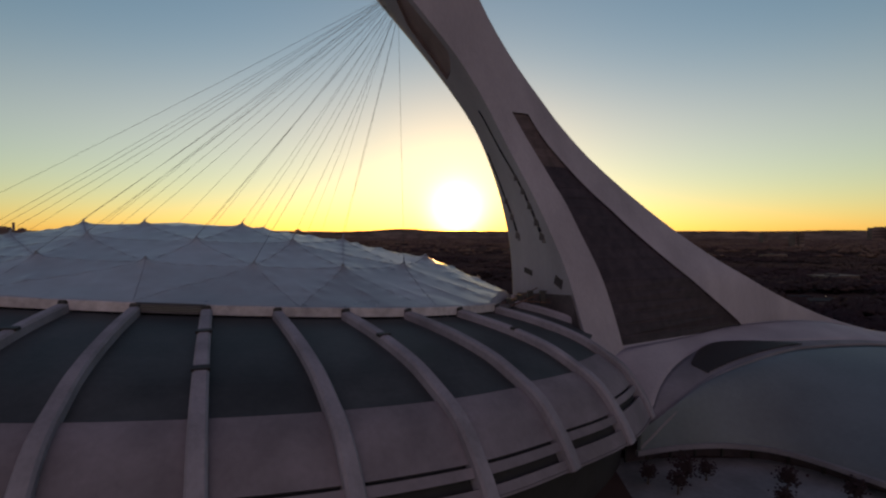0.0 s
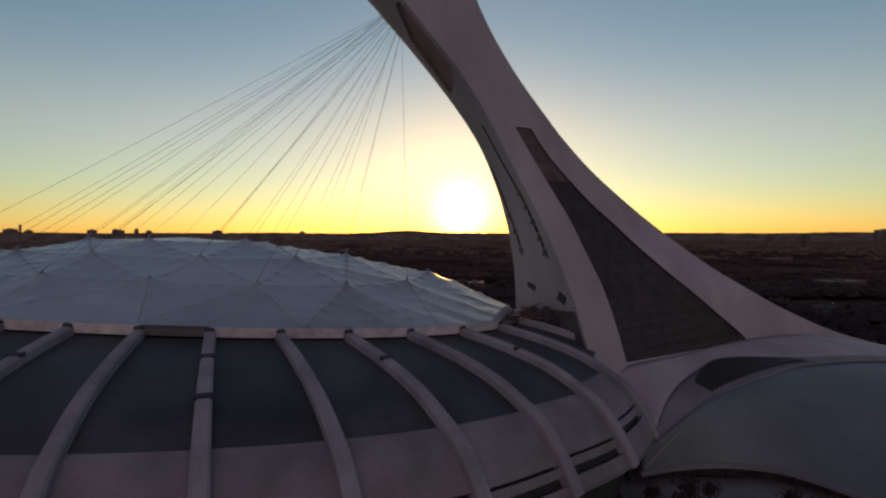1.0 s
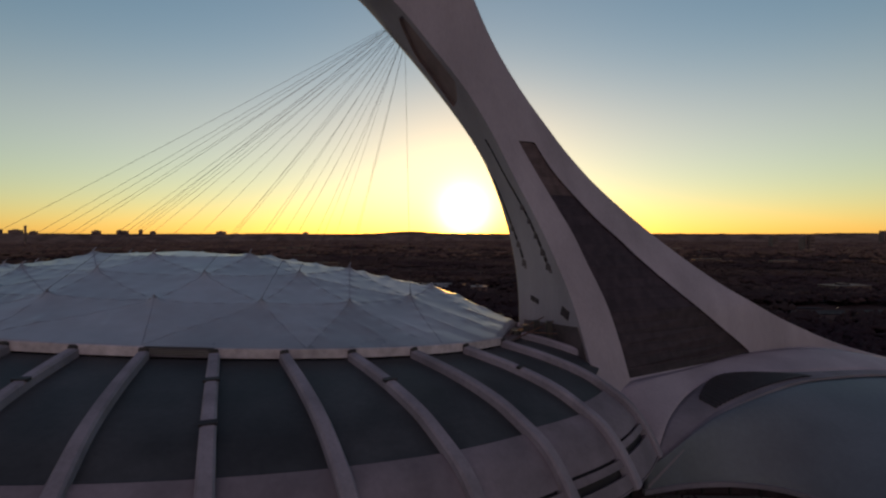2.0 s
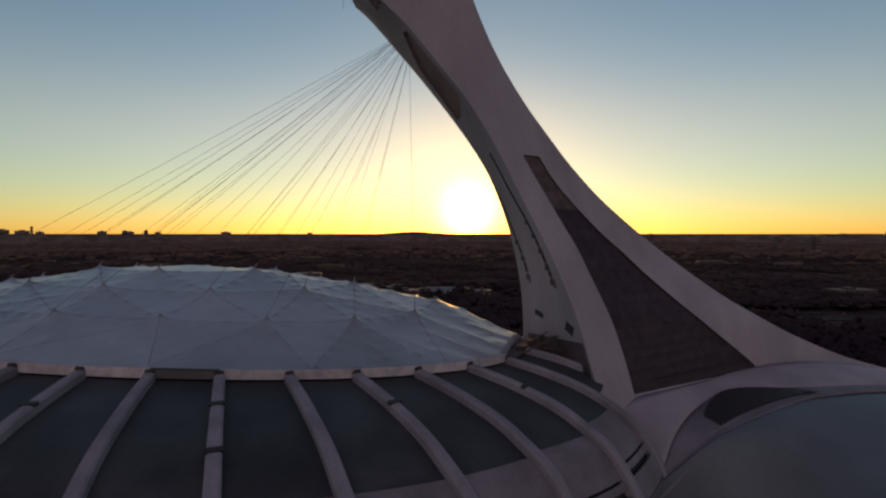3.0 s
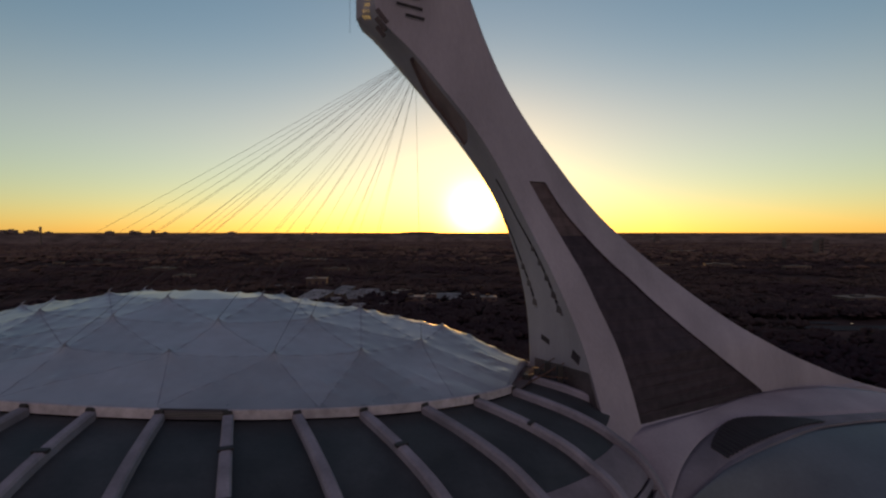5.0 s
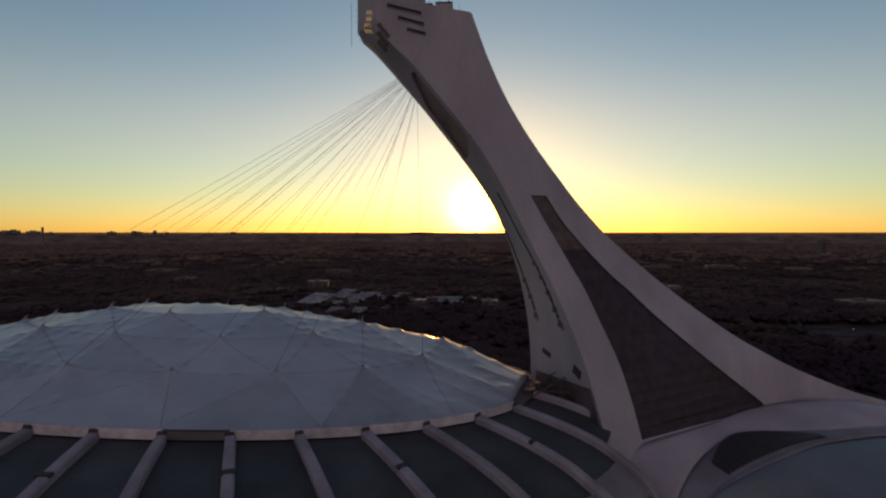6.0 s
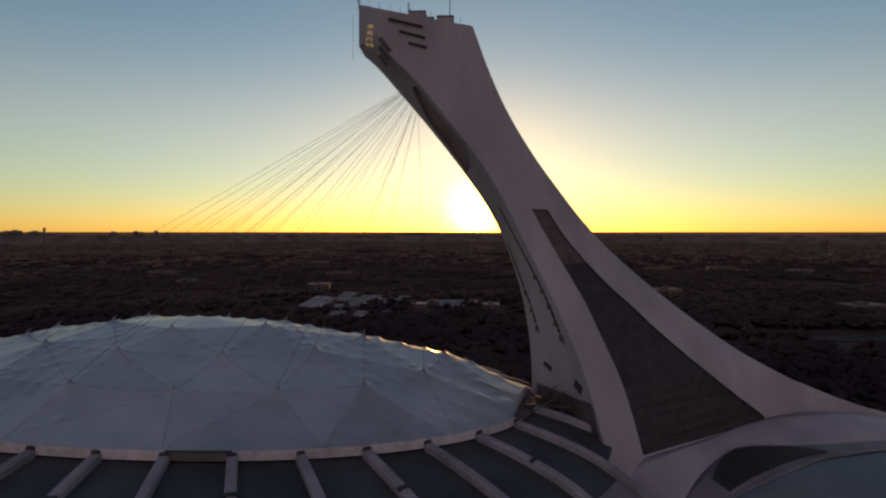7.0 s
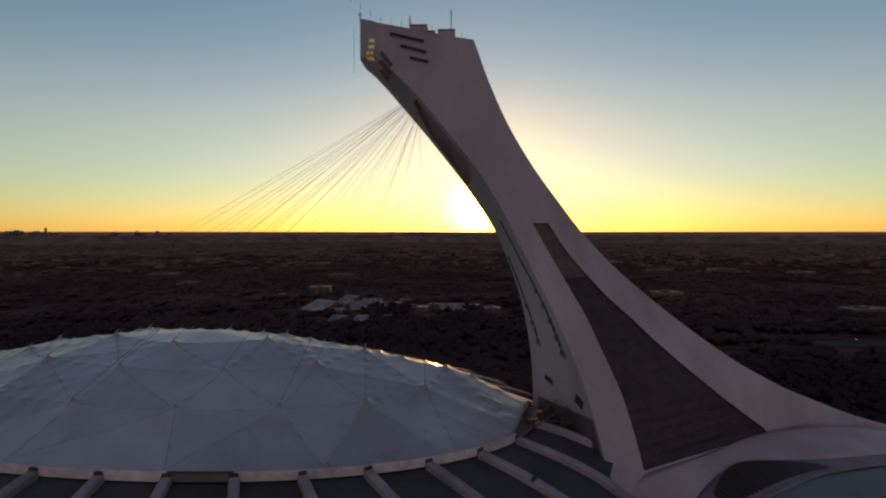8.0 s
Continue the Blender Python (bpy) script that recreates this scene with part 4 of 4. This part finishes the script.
def low_building(x, y, wide, deep, tall, turn, label, roof_mat=None):
    """A flat-roofed hall: walls with windows, a parapet and a pale roof."""
    b = tagged(empty("low_building"), label, "building", "halls beyond the stadium")
    b.matrix_world = pose(x, y, ground_z(x, y), 0, 0, turn)
    bm = bmesh.new()
    box_bm(bm, (-wide / 2, -deep / 2, -1), (wide / 2, deep / 2, tall))
    part("wall", bm, BRICKWALL, b)
    bm = bmesh.new()
    box_bm(bm, (-wide / 2 - 0.4, -deep / 2 - 0.4, tall), (wide / 2 + 0.4, deep / 2 + 0.4, tall + 0.7), 0.15)
    roof_part = part("roof", bm, roof_mat or DULLROOF, b)
    bm = bmesh.new()
    box_bm(bm, (-wide * 0.2, -deep * 0.2, tall + 0.7), (wide * 0.05, deep * 0.15, tall + 2.8), 0.1)
    part("roof_unit", bm, DULLROOF, roof_part)
    for i in range(max(2, int(wide / 9))):
        px = -wide / 2 + (i + 0.5) * wide / max(2, int(wide / 9))
        bm = bmesh.new()
        box_bm(bm, (px - 2.2, -deep / 2 - 0.12, tall * 0.35), (px + 2.2, -deep / 2 + 0.2, tall * 0.75))
        part("window", bm, TINTED, b)


def pitched_hall(x, y, wide, deep, low, high, turn):
    """A hall whose pale roof slopes down towards the stadium."""
    b = tagged(empty("pitched_hall"), "hall with a pale sloping roof among dark trees", "building", "halls beyond the stadium")
    b.matrix_world = pose(x, y, ground_z(x, y), 0, 0, turn)
    hw, hd = wide / 2, deep / 2
    vs = [(sx * hw, sy * hd, z) for sx, sy, z in ((-1, -1, -1), (1, -1, -1), (1, 1, -1), (-1, 1, -1), (-1, -1, low), (1, -1, low), (1, 1, high), (-1, 1, high))]
    solid("wall", vs, [(0, 1, 5, 4), (1, 2, 6, 5), (2, 3, 7, 6), (3, 0, 4, 7)], BRICKWALL, b)
    vs = [(sx * (hw + 0.6), sy * (hd + 0.6), z + dz) for dz in (0.0, 0.6) for sx, sy, z in ((-1, -1, low), (1, -1, low), (1, 1, high), (-1, 1, high))]
    top = solid("roof", vs, [(3, 2, 1, 0), (4, 5, 6, 7), (0, 1, 5, 4), (1, 2, 6, 5), (2, 3, 7, 6), (3, 0, 4, 7)], LIGHTROOF, b)
    for i in range(3):
        px, v = -hw * 0.6 + hw * 0.6 * i, 0.25 + 0.2 * i
        z = low + (high - low) * v
        bm = bmesh.new()
        box_bm(bm, (px - 1.5, -hd + deep * v - 1.5, z - 0.4), (px + 1.5, -hd + deep * v + 1.5, z + 1.3), 0.1)
        part("roof_unit", bm, LIGHTROOF, top)
    bm = bmesh.new()
    box_bm(bm, (-hw * 0.8, -hd - 0.12, low * 0.3), (hw * 0.8, -hd + 0.2, low * 0.7))
    part("window", bm, TINTED, b)


PITCHED = ((-181, 644, 34, 30, 3, 12, -30), (-139, 566, 17, 14, 2, 7, -16), (-160, 702, 22, 28, 3, 11, -24), (-133, 650, 20, 20, 3, 11, 22), (-114, 574, 14, 11, 2, 6, -8), (-124, 700, 26, 16, 3, 8, 8), (-16, 660, 30, 26, 2, 7, 4), (-150, 626, 12, 10, 2, 6, 30), (-108, 668, 16, 9, 2, 6, -18))
for row in PITCHED:
    pitched_hall(*row)
HALLS = ((-219, 790, 30, 16, 15, 8), (-97, 702, 24, 12, 4, -4), (-85, 592, 16, 7, 4, 2), (-62, 657, 30, 16, 5, -6), (33, 655, 19, 16, 5, 4), (-277, 785, 11, 9, 4, -10), (-253, 760, 13, 9, 4, 8), (-80, 722, 20, 9, 5, 5), (-41, 690, 14, 8, 4, 12), (12, 684, 12, 8, 4, -8))
for x, y, w, d, h, turn in HALLS:
    low_building(x, y, w, d, h, turn, "low hall with a pale flat roof among dark trees", LIGHTROOF)
for x, y, w, d, h, turn in ((300, 800, 40, 26, 10, 10), (470, 640, 50, 24, 9, 12), (-640, 1100, 60, 30, 9, -8), (-900, 1450, 70, 30, 10, 5), (620, 1300, 60, 30, 10, -10), (-420, 1500, 60, 26, 9, 0), (-1400, 2100, 120, 40, 12, 4), (-700, 2300, 90, 40, 12, -6), (900, 2200, 100, 40, 12, 8), (420, 2600, 90, 40, 10, 0)):
    low_building(x, y, w, d, h, turn, "lone low hall among dark trees")

for i in range(14):
    a, r = radians(rng.uniform(-40, 42)), rng.uniform(800, 2800)
    low_building(r * math.sin(a), r * math.cos(a), rng.uniform(16, 70), rng.uniform(10, 24), rng.uniform(7, 12), rng.uniform(-15, 15), "lone low hall among dark trees")


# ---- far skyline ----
# base colour lifted to put the haze of distance into blocks and chimney
HAZY = material("hazed_far_facade", (0.20, 0.15, 0.14), 0.95, vary=0.3, scale=0.02, fine=0.2, bump=0.0, spec=0.0)


def far_block(x, y, wide, deep, tall):
    """A distant block with a stepped top and rows of windows."""
    b = tagged(empty("far_building"), "distant dark block on the skyline", "building", "blocks on the skyline")
    b.matrix_world = pose(x, y, ground_z(x, y), 0, 0, 0)
    bm = bmesh.new()
    box_bm(bm, (-wide / 2, -deep / 2, -5), (wide / 2, deep / 2, tall))
    box_bm(bm, (-wide * 0.22, -deep / 4, tall), (wide * 0.2, deep / 4, tall + max(4, tall * 0.06)))
    part("wall", bm, HAZY, b)
    for i in range(3):
        bm = bmesh.new()
        box_bm(bm, (-wide * 0.44, -deep / 2 - 0.5, tall * (0.3 + 0.2 * i)), (wide * 0.44, -deep / 2 + 0.5, tall * (0.38 + 0.2 * i)))
        part("window_row", bm, TINTED, b)


for az, dist, wide, tall in ((-41.9, 4880, 60, 98), (-41.3, 4880, 70, 104), (-40.0, 4880, 80, 98), (-38.8, 4880, 34, 88), (-34.3, 4880, 50, 92), (-32.5, 4880, 26, 96), (-32.1, 4880, 44, 90), (-30.8, 4880, 12, 100), (-29.8, 4880, 30, 88), (-23.8, 4880, 70, 92), (-15.6, 4880, 40, 84), (33.35, 2500, 16, 55), (33.7, 2500, 20, 62), (31.0, 3300, 24, 58), (39.3, 4300, 120, 88), (40.0, 4300, 30, 98), (20.0, 4400, 40, 74)):
    a = radians(az)
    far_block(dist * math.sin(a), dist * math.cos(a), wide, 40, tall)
a = radians(-39.36)
chimney = tagged(empty("chimney"), "distant tall slender chimney on the skyline", "chimney")
chimney.matrix_world = pose(4200 * math.sin(a), 4200 * math.cos(a), LEVEL)
rod("stack", (0, 0, -2), (0, 0, 122), 7, HAZY, chimney, "", 12)
rod("collar", (0, 0, 116), (0, 0, 120), 8.5, HAZY, chimney, "", 12)

# low hills along the horizon
verts, faces = [], []
hill_n = 160
for i in range(hill_n + 1):
    a = radians(-50 + 100 * i / hill_n)
    crest = 64 + 9 * noise.noise((i * 0.09, 2.0, 0)) + 5 * noise.noise((i * 0.9, 5.0, 0)) + 22 * math.exp(-((math.degrees(a) + 4.5) / 3.0) ** 2)
    for r, z in ((4500, -9), (4820, crest), (4940, -9)):
        verts.append((r * math.sin(a), r * math.cos(a), z))
for i in range(hill_n):
    for j in range(2):
        faces.append((i * 3 + j, i * 3 + j + 1, i * 3 + j + 4, i * 3 + j + 3))
# lighter brown than the ground, with distance haze painted into the hills
HILL = material("hazed_far_hillside", (0.22, 0.14, 0.115), 0.95, vary=0.4, scale=0.01, fine=0.05, bump=0.0, spec=0.0)
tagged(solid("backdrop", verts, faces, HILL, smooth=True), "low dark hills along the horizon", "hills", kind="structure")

# ---- street lights far off ----
for x, y, z in ((-1509, 2827, 8), (-1552, 3014, 8), (-1390, 3010, 6), (-1240, 2960, 6), (2142, 3169, 9), (2205, 3172, 9), (2310, 3560, 9), (2270, 3800, 9), (353, 489, 1.6), (239, 508, 1.6), (-150, 640, 8)):
    lamp = tagged(empty("street_lamp"), "small far street lamp, lit, on a dark pole", "street lamp", "street lamps")
    lamp.matrix_world = pose(x, y, ground_z(x, y))
    rod("pole", (0, 0, 0), (0, 0, z), 0.15, DARK, lamp)
    bm = bmesh.new()
    size = 0.12 + 0.00035 * math.hypot(x, y)
    bmesh.ops.create_icosphere(bm, subdivisions=1, radius=size, matrix=Matrix.Translation((0, 0, z + size * 0.8)) @ Matrix.Diagonal((1, 1, 0.7, 1)))
    part("lantern", bm, LAMP, lamp)

# ---- woods ----
def foliage(name, dark, light):
    """Leaves that face mostly upwards, whatever the clump's own slope; each clump has its own shade."""
    m = bpy.data.materials.new(name)
    m.use_nodes = True
    nt = m.node_tree
    bsdf = nt.nodes["Principled BSDF"]
    geo = nt.nodes.new("ShaderNodeNewGeometry")
    ramp = nt.nodes.new("ShaderNodeValToRGB")
    ramp.color_ramp.elements[0].color, ramp.color_ramp.elements[1].color = (*dark, 1), (*light, 1)
    nt.links.new(geo.outputs["Random Per Island"], ramp.inputs[0])
    # stands of darker and paler trees, a hundred metres and more across
    stands = nt.nodes.new("ShaderNodeTexNoise")
    stands.inputs["Scale"].default_value, stands.inputs["Detail"].default_value = 0.005, 3
    where_at = nt.nodes.new("ShaderNodeTexCoord")
    nt.links.new(where_at.outputs["Object"], stands.inputs[0])
    shade = nt.nodes.new("ShaderNodeValToRGB")
    shade.color_ramp.elements[0].position, shade.color_ramp.elements[1].position = 0.36, 0.64
    shade.color_ramp.elements[0].color, shade.color_ramp.elements[1].color = (0.68, 0.65, 0.72, 1), (1.25, 1.25, 1.05, 1)
    nt.links.new(stands.outputs[0], shade.inputs[0])
    tinted = nt.nodes.new("ShaderNodeMix")
    tinted.data_type, tinted.blend_type = "RGBA", "MULTIPLY"
    tinted.inputs["Factor"].default_value = 1.0
    nt.links.new(ramp.outputs[0], tinted.inputs["A"])
    nt.links.new(shade.outputs[0], tinted.inputs["B"])
    nt.links.new(tinted.outputs["Result"], bsdf.inputs["Base Color"])
    upward = nt.nodes.new("ShaderNodeVectorMath")
    upward.operation = "MULTIPLY_ADD"
    upward.inputs[1].default_value, upward.inputs[2].default_value = (0.3, 0.3, 0.3), (0.0, -0.1, 0.7)
    unit = nt.nodes.new("ShaderNodeVectorMath")
    unit.operation = "NORMALIZE"
    nt.links.new(geo.outputs["Normal"], upward.inputs[0])
    nt.links.new(upward.outputs[0], unit.inputs[0])
    nt.links.new(unit.outputs[0], bsdf.inputs["Normal"])
    bsdf.inputs["Roughness"].default_value, bsdf.inputs["Specular IOR Level"].default_value = 0.95, 0.05
    return m


# leaf colours grow paler and browner with distance: haze painted into the base
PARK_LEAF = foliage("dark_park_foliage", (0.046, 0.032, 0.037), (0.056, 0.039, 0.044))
WOOD_LEAF = foliage("hazed_wood_foliage", (0.080, 0.051, 0.051), (0.089, 0.057, 0.056))
FAR_LEAF = foliage("hazed_far_woods", (0.145, 0.088, 0.078), (0.175, 0.108, 0.092))

ico = bmesh.new()
bmesh.ops.create_icosphere(ico, subdivisions=1, radius=1.0)
ICO_V = np.array([v.co[:] for v in ico.verts])
ICO_F = np.array([[v.index for v in f.verts] for f in ico.faces])
ico.free()
OCT_V = np.array([(1, 0, 0), (0, 1, 0), (-1, 0, 0), (0, -1, 0), (0, 0, 1), (0, 0, -1)], float)
OCT_F = np.array([(0, 1, 4), (1, 2, 4), (2, 3, 4), (3, 0, 4), (1, 0, 5), (2, 1, 5), (3, 2, 5), (0, 3, 5)])


def clear_of(x, y):
    """False where a building or a street stands."""
    if -300 < x < 80 and 545 < y < 730:
        return rng.random() < 0.25 and all(abs(x - h[0]) > h[2] * 0.6 + 4 or abs(y - h[1]) > h[3] * 0.6 + 4 for h in HALLS + PITCHED)
    if (x + 86) ** 2 / 175**2 + (y - 190) ** 2 / 140**2 < 1 or (x > 0 and y < 235 and x < 330):
        return False
    if 195 < x < 430 and (abs(y - 502) < 12 or abs(y - 448) < 16 or (x > 300 and abs(y - 474) < 20)):
        return False
    return True


def wood(name, count, near, far, half_angle, blobs, low, high, flat, leaf, label, spread_out=1.0, fade_in=0.0, fade_out=0.0):
    """Many leafy clumps on short trunks, joined into one mesh."""
    vs, fs, base = [], [], 0
    made = 0
    gen = np.random.default_rng(len(name) * 7 + count)
    while made < count:
        r = math.sqrt(gen.uniform(near * near, far * far))
        a = radians(gen.uniform(-half_angle, half_angle))
        x, y = r * math.sin(a), r * math.cos(a)
        made += 1
        stand = noise.noise((x * 0.0045, y * 0.0045, 0.3)) + 0.5 * noise.noise((x * 0.02, y * 0.02, 4))
        thin = min(1.0, (r - near) / (fade_in + 1e-6), (far - r) / (fade_out + 1e-6))
        if stand < -0.42 or gen.uniform() > thin or not clear_of(x, y):
            continue
        tall = gen.uniform(low, high) * (0.85 + 0.35 * max(0, stand))
        g = ground_z(x, y)
        for _ in range(blobs):
            rad = tall * gen.uniform(0.2, 0.4) * spread_out
            cx, cy = x + gen.normal() * tall * 0.32 * spread_out, y + gen.normal() * tall * 0.32 * spread_out
            cz = g + tall * (gen.uniform(0.4, 0.75) if spread_out == 1.0 else gen.uniform(0.5, 0.66))
            v = OCT_V * (1 + gen.normal(size=(6, 1)) * 0.3)
            a = gen.uniform(0, 1.57)
            turn = np.array([(math.cos(a), math.sin(a), 0), (-math.sin(a), math.cos(a), 0), (0, 0, 1)])
            vs.append((v @ turn) * (rad, rad, rad * flat) + (cx, cy, cz))
            fs.append(OCT_F + base)
            base += 6
    v = np.concatenate(vs)
    f = np.concatenate(fs)
    ob = solid(name, v.tolist(), [tuple(q) for q in f.tolist()], leaf, smooth=True)
    return tagged(ob, label, "trees", kind="stuff")


# three belts, each farther one in a leaf colour with more painted haze
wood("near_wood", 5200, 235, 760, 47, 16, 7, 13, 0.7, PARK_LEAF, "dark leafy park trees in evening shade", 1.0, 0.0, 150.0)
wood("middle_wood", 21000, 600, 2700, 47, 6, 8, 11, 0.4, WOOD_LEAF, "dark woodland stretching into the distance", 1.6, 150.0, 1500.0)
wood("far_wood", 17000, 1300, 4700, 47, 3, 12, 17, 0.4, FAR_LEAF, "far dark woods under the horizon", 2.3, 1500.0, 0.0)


# ---- young trees on the plaza ----
BARK = material("bark", (0.07, 0.055, 0.045), 0.95, vary=0.3, fine=6)


def plaza_tree(x, y, tall, seed):
    """A tapered trunk with limbs and a loose crown of many small clumps."""
    t = tagged(empty("plaza_tree"), "small dark tree standing on the paved plaza", "tree", "trees on the plaza")
    t.matrix_world = pose(x, y, LEVEL)
    gen = np.random.default_rng(seed)
    sides, verts, faces = 7, [], []
    for i in range(5):
        r, z = 0.28 * (1 - 0.16 * i), tall * 0.13 * i
        verts += [(r * math.cos(k * math.tau / sides) + 0.05 * i, r * math.sin(k * math.tau / sides), z) for k in range(sides)]
    for i in range(4):
        faces += [(i * sides + k, i * sides + (k + 1) % sides, (i + 1) * sides + (k + 1) % sides, (i + 1) * sides + k) for k in range(sides)]
    trunk = solid("trunk", verts, faces, BARK, t)
    for k in range(5):
        a = k * math.tau / 5 + gen.uniform(0, 1)
        rod("limb", (0.1, 0, tall * 0.35), (math.cos(a) * tall * 0.24, math.sin(a) * tall * 0.24, tall * gen.uniform(0.6, 0.8)), 0.09, BARK, trunk)
    vs, fs = [], []
    for i in range(240):
        d = gen.normal(size=3) * (tall * 0.17, tall * 0.17, tall * 0.15) + (0, 0, tall * 0.68)
        v = ICO_V * (1 + gen.normal(size=(len(ICO_V), 1)) * 0.25) * tall * gen.uniform(0.025, 0.06)
        fs.append(ICO_F + len(ICO_V) * i)
        vs.append(v + d)
    solid("crown", np.concatenate(vs).tolist(), [tuple(q) for q in np.concatenate(fs).tolist()], PARK_LEAF, t)


for i, (x, y, tall) in enumerate(((58, 126, 6.5), (54, 121, 5.5), (64, 128, 5.0), (80, 122, 6.0), (92, 117, 5.5), (49, 126, 5.0), (74, 114, 5.0))):
    plaza_tree(x, y, tall, 40 + i)
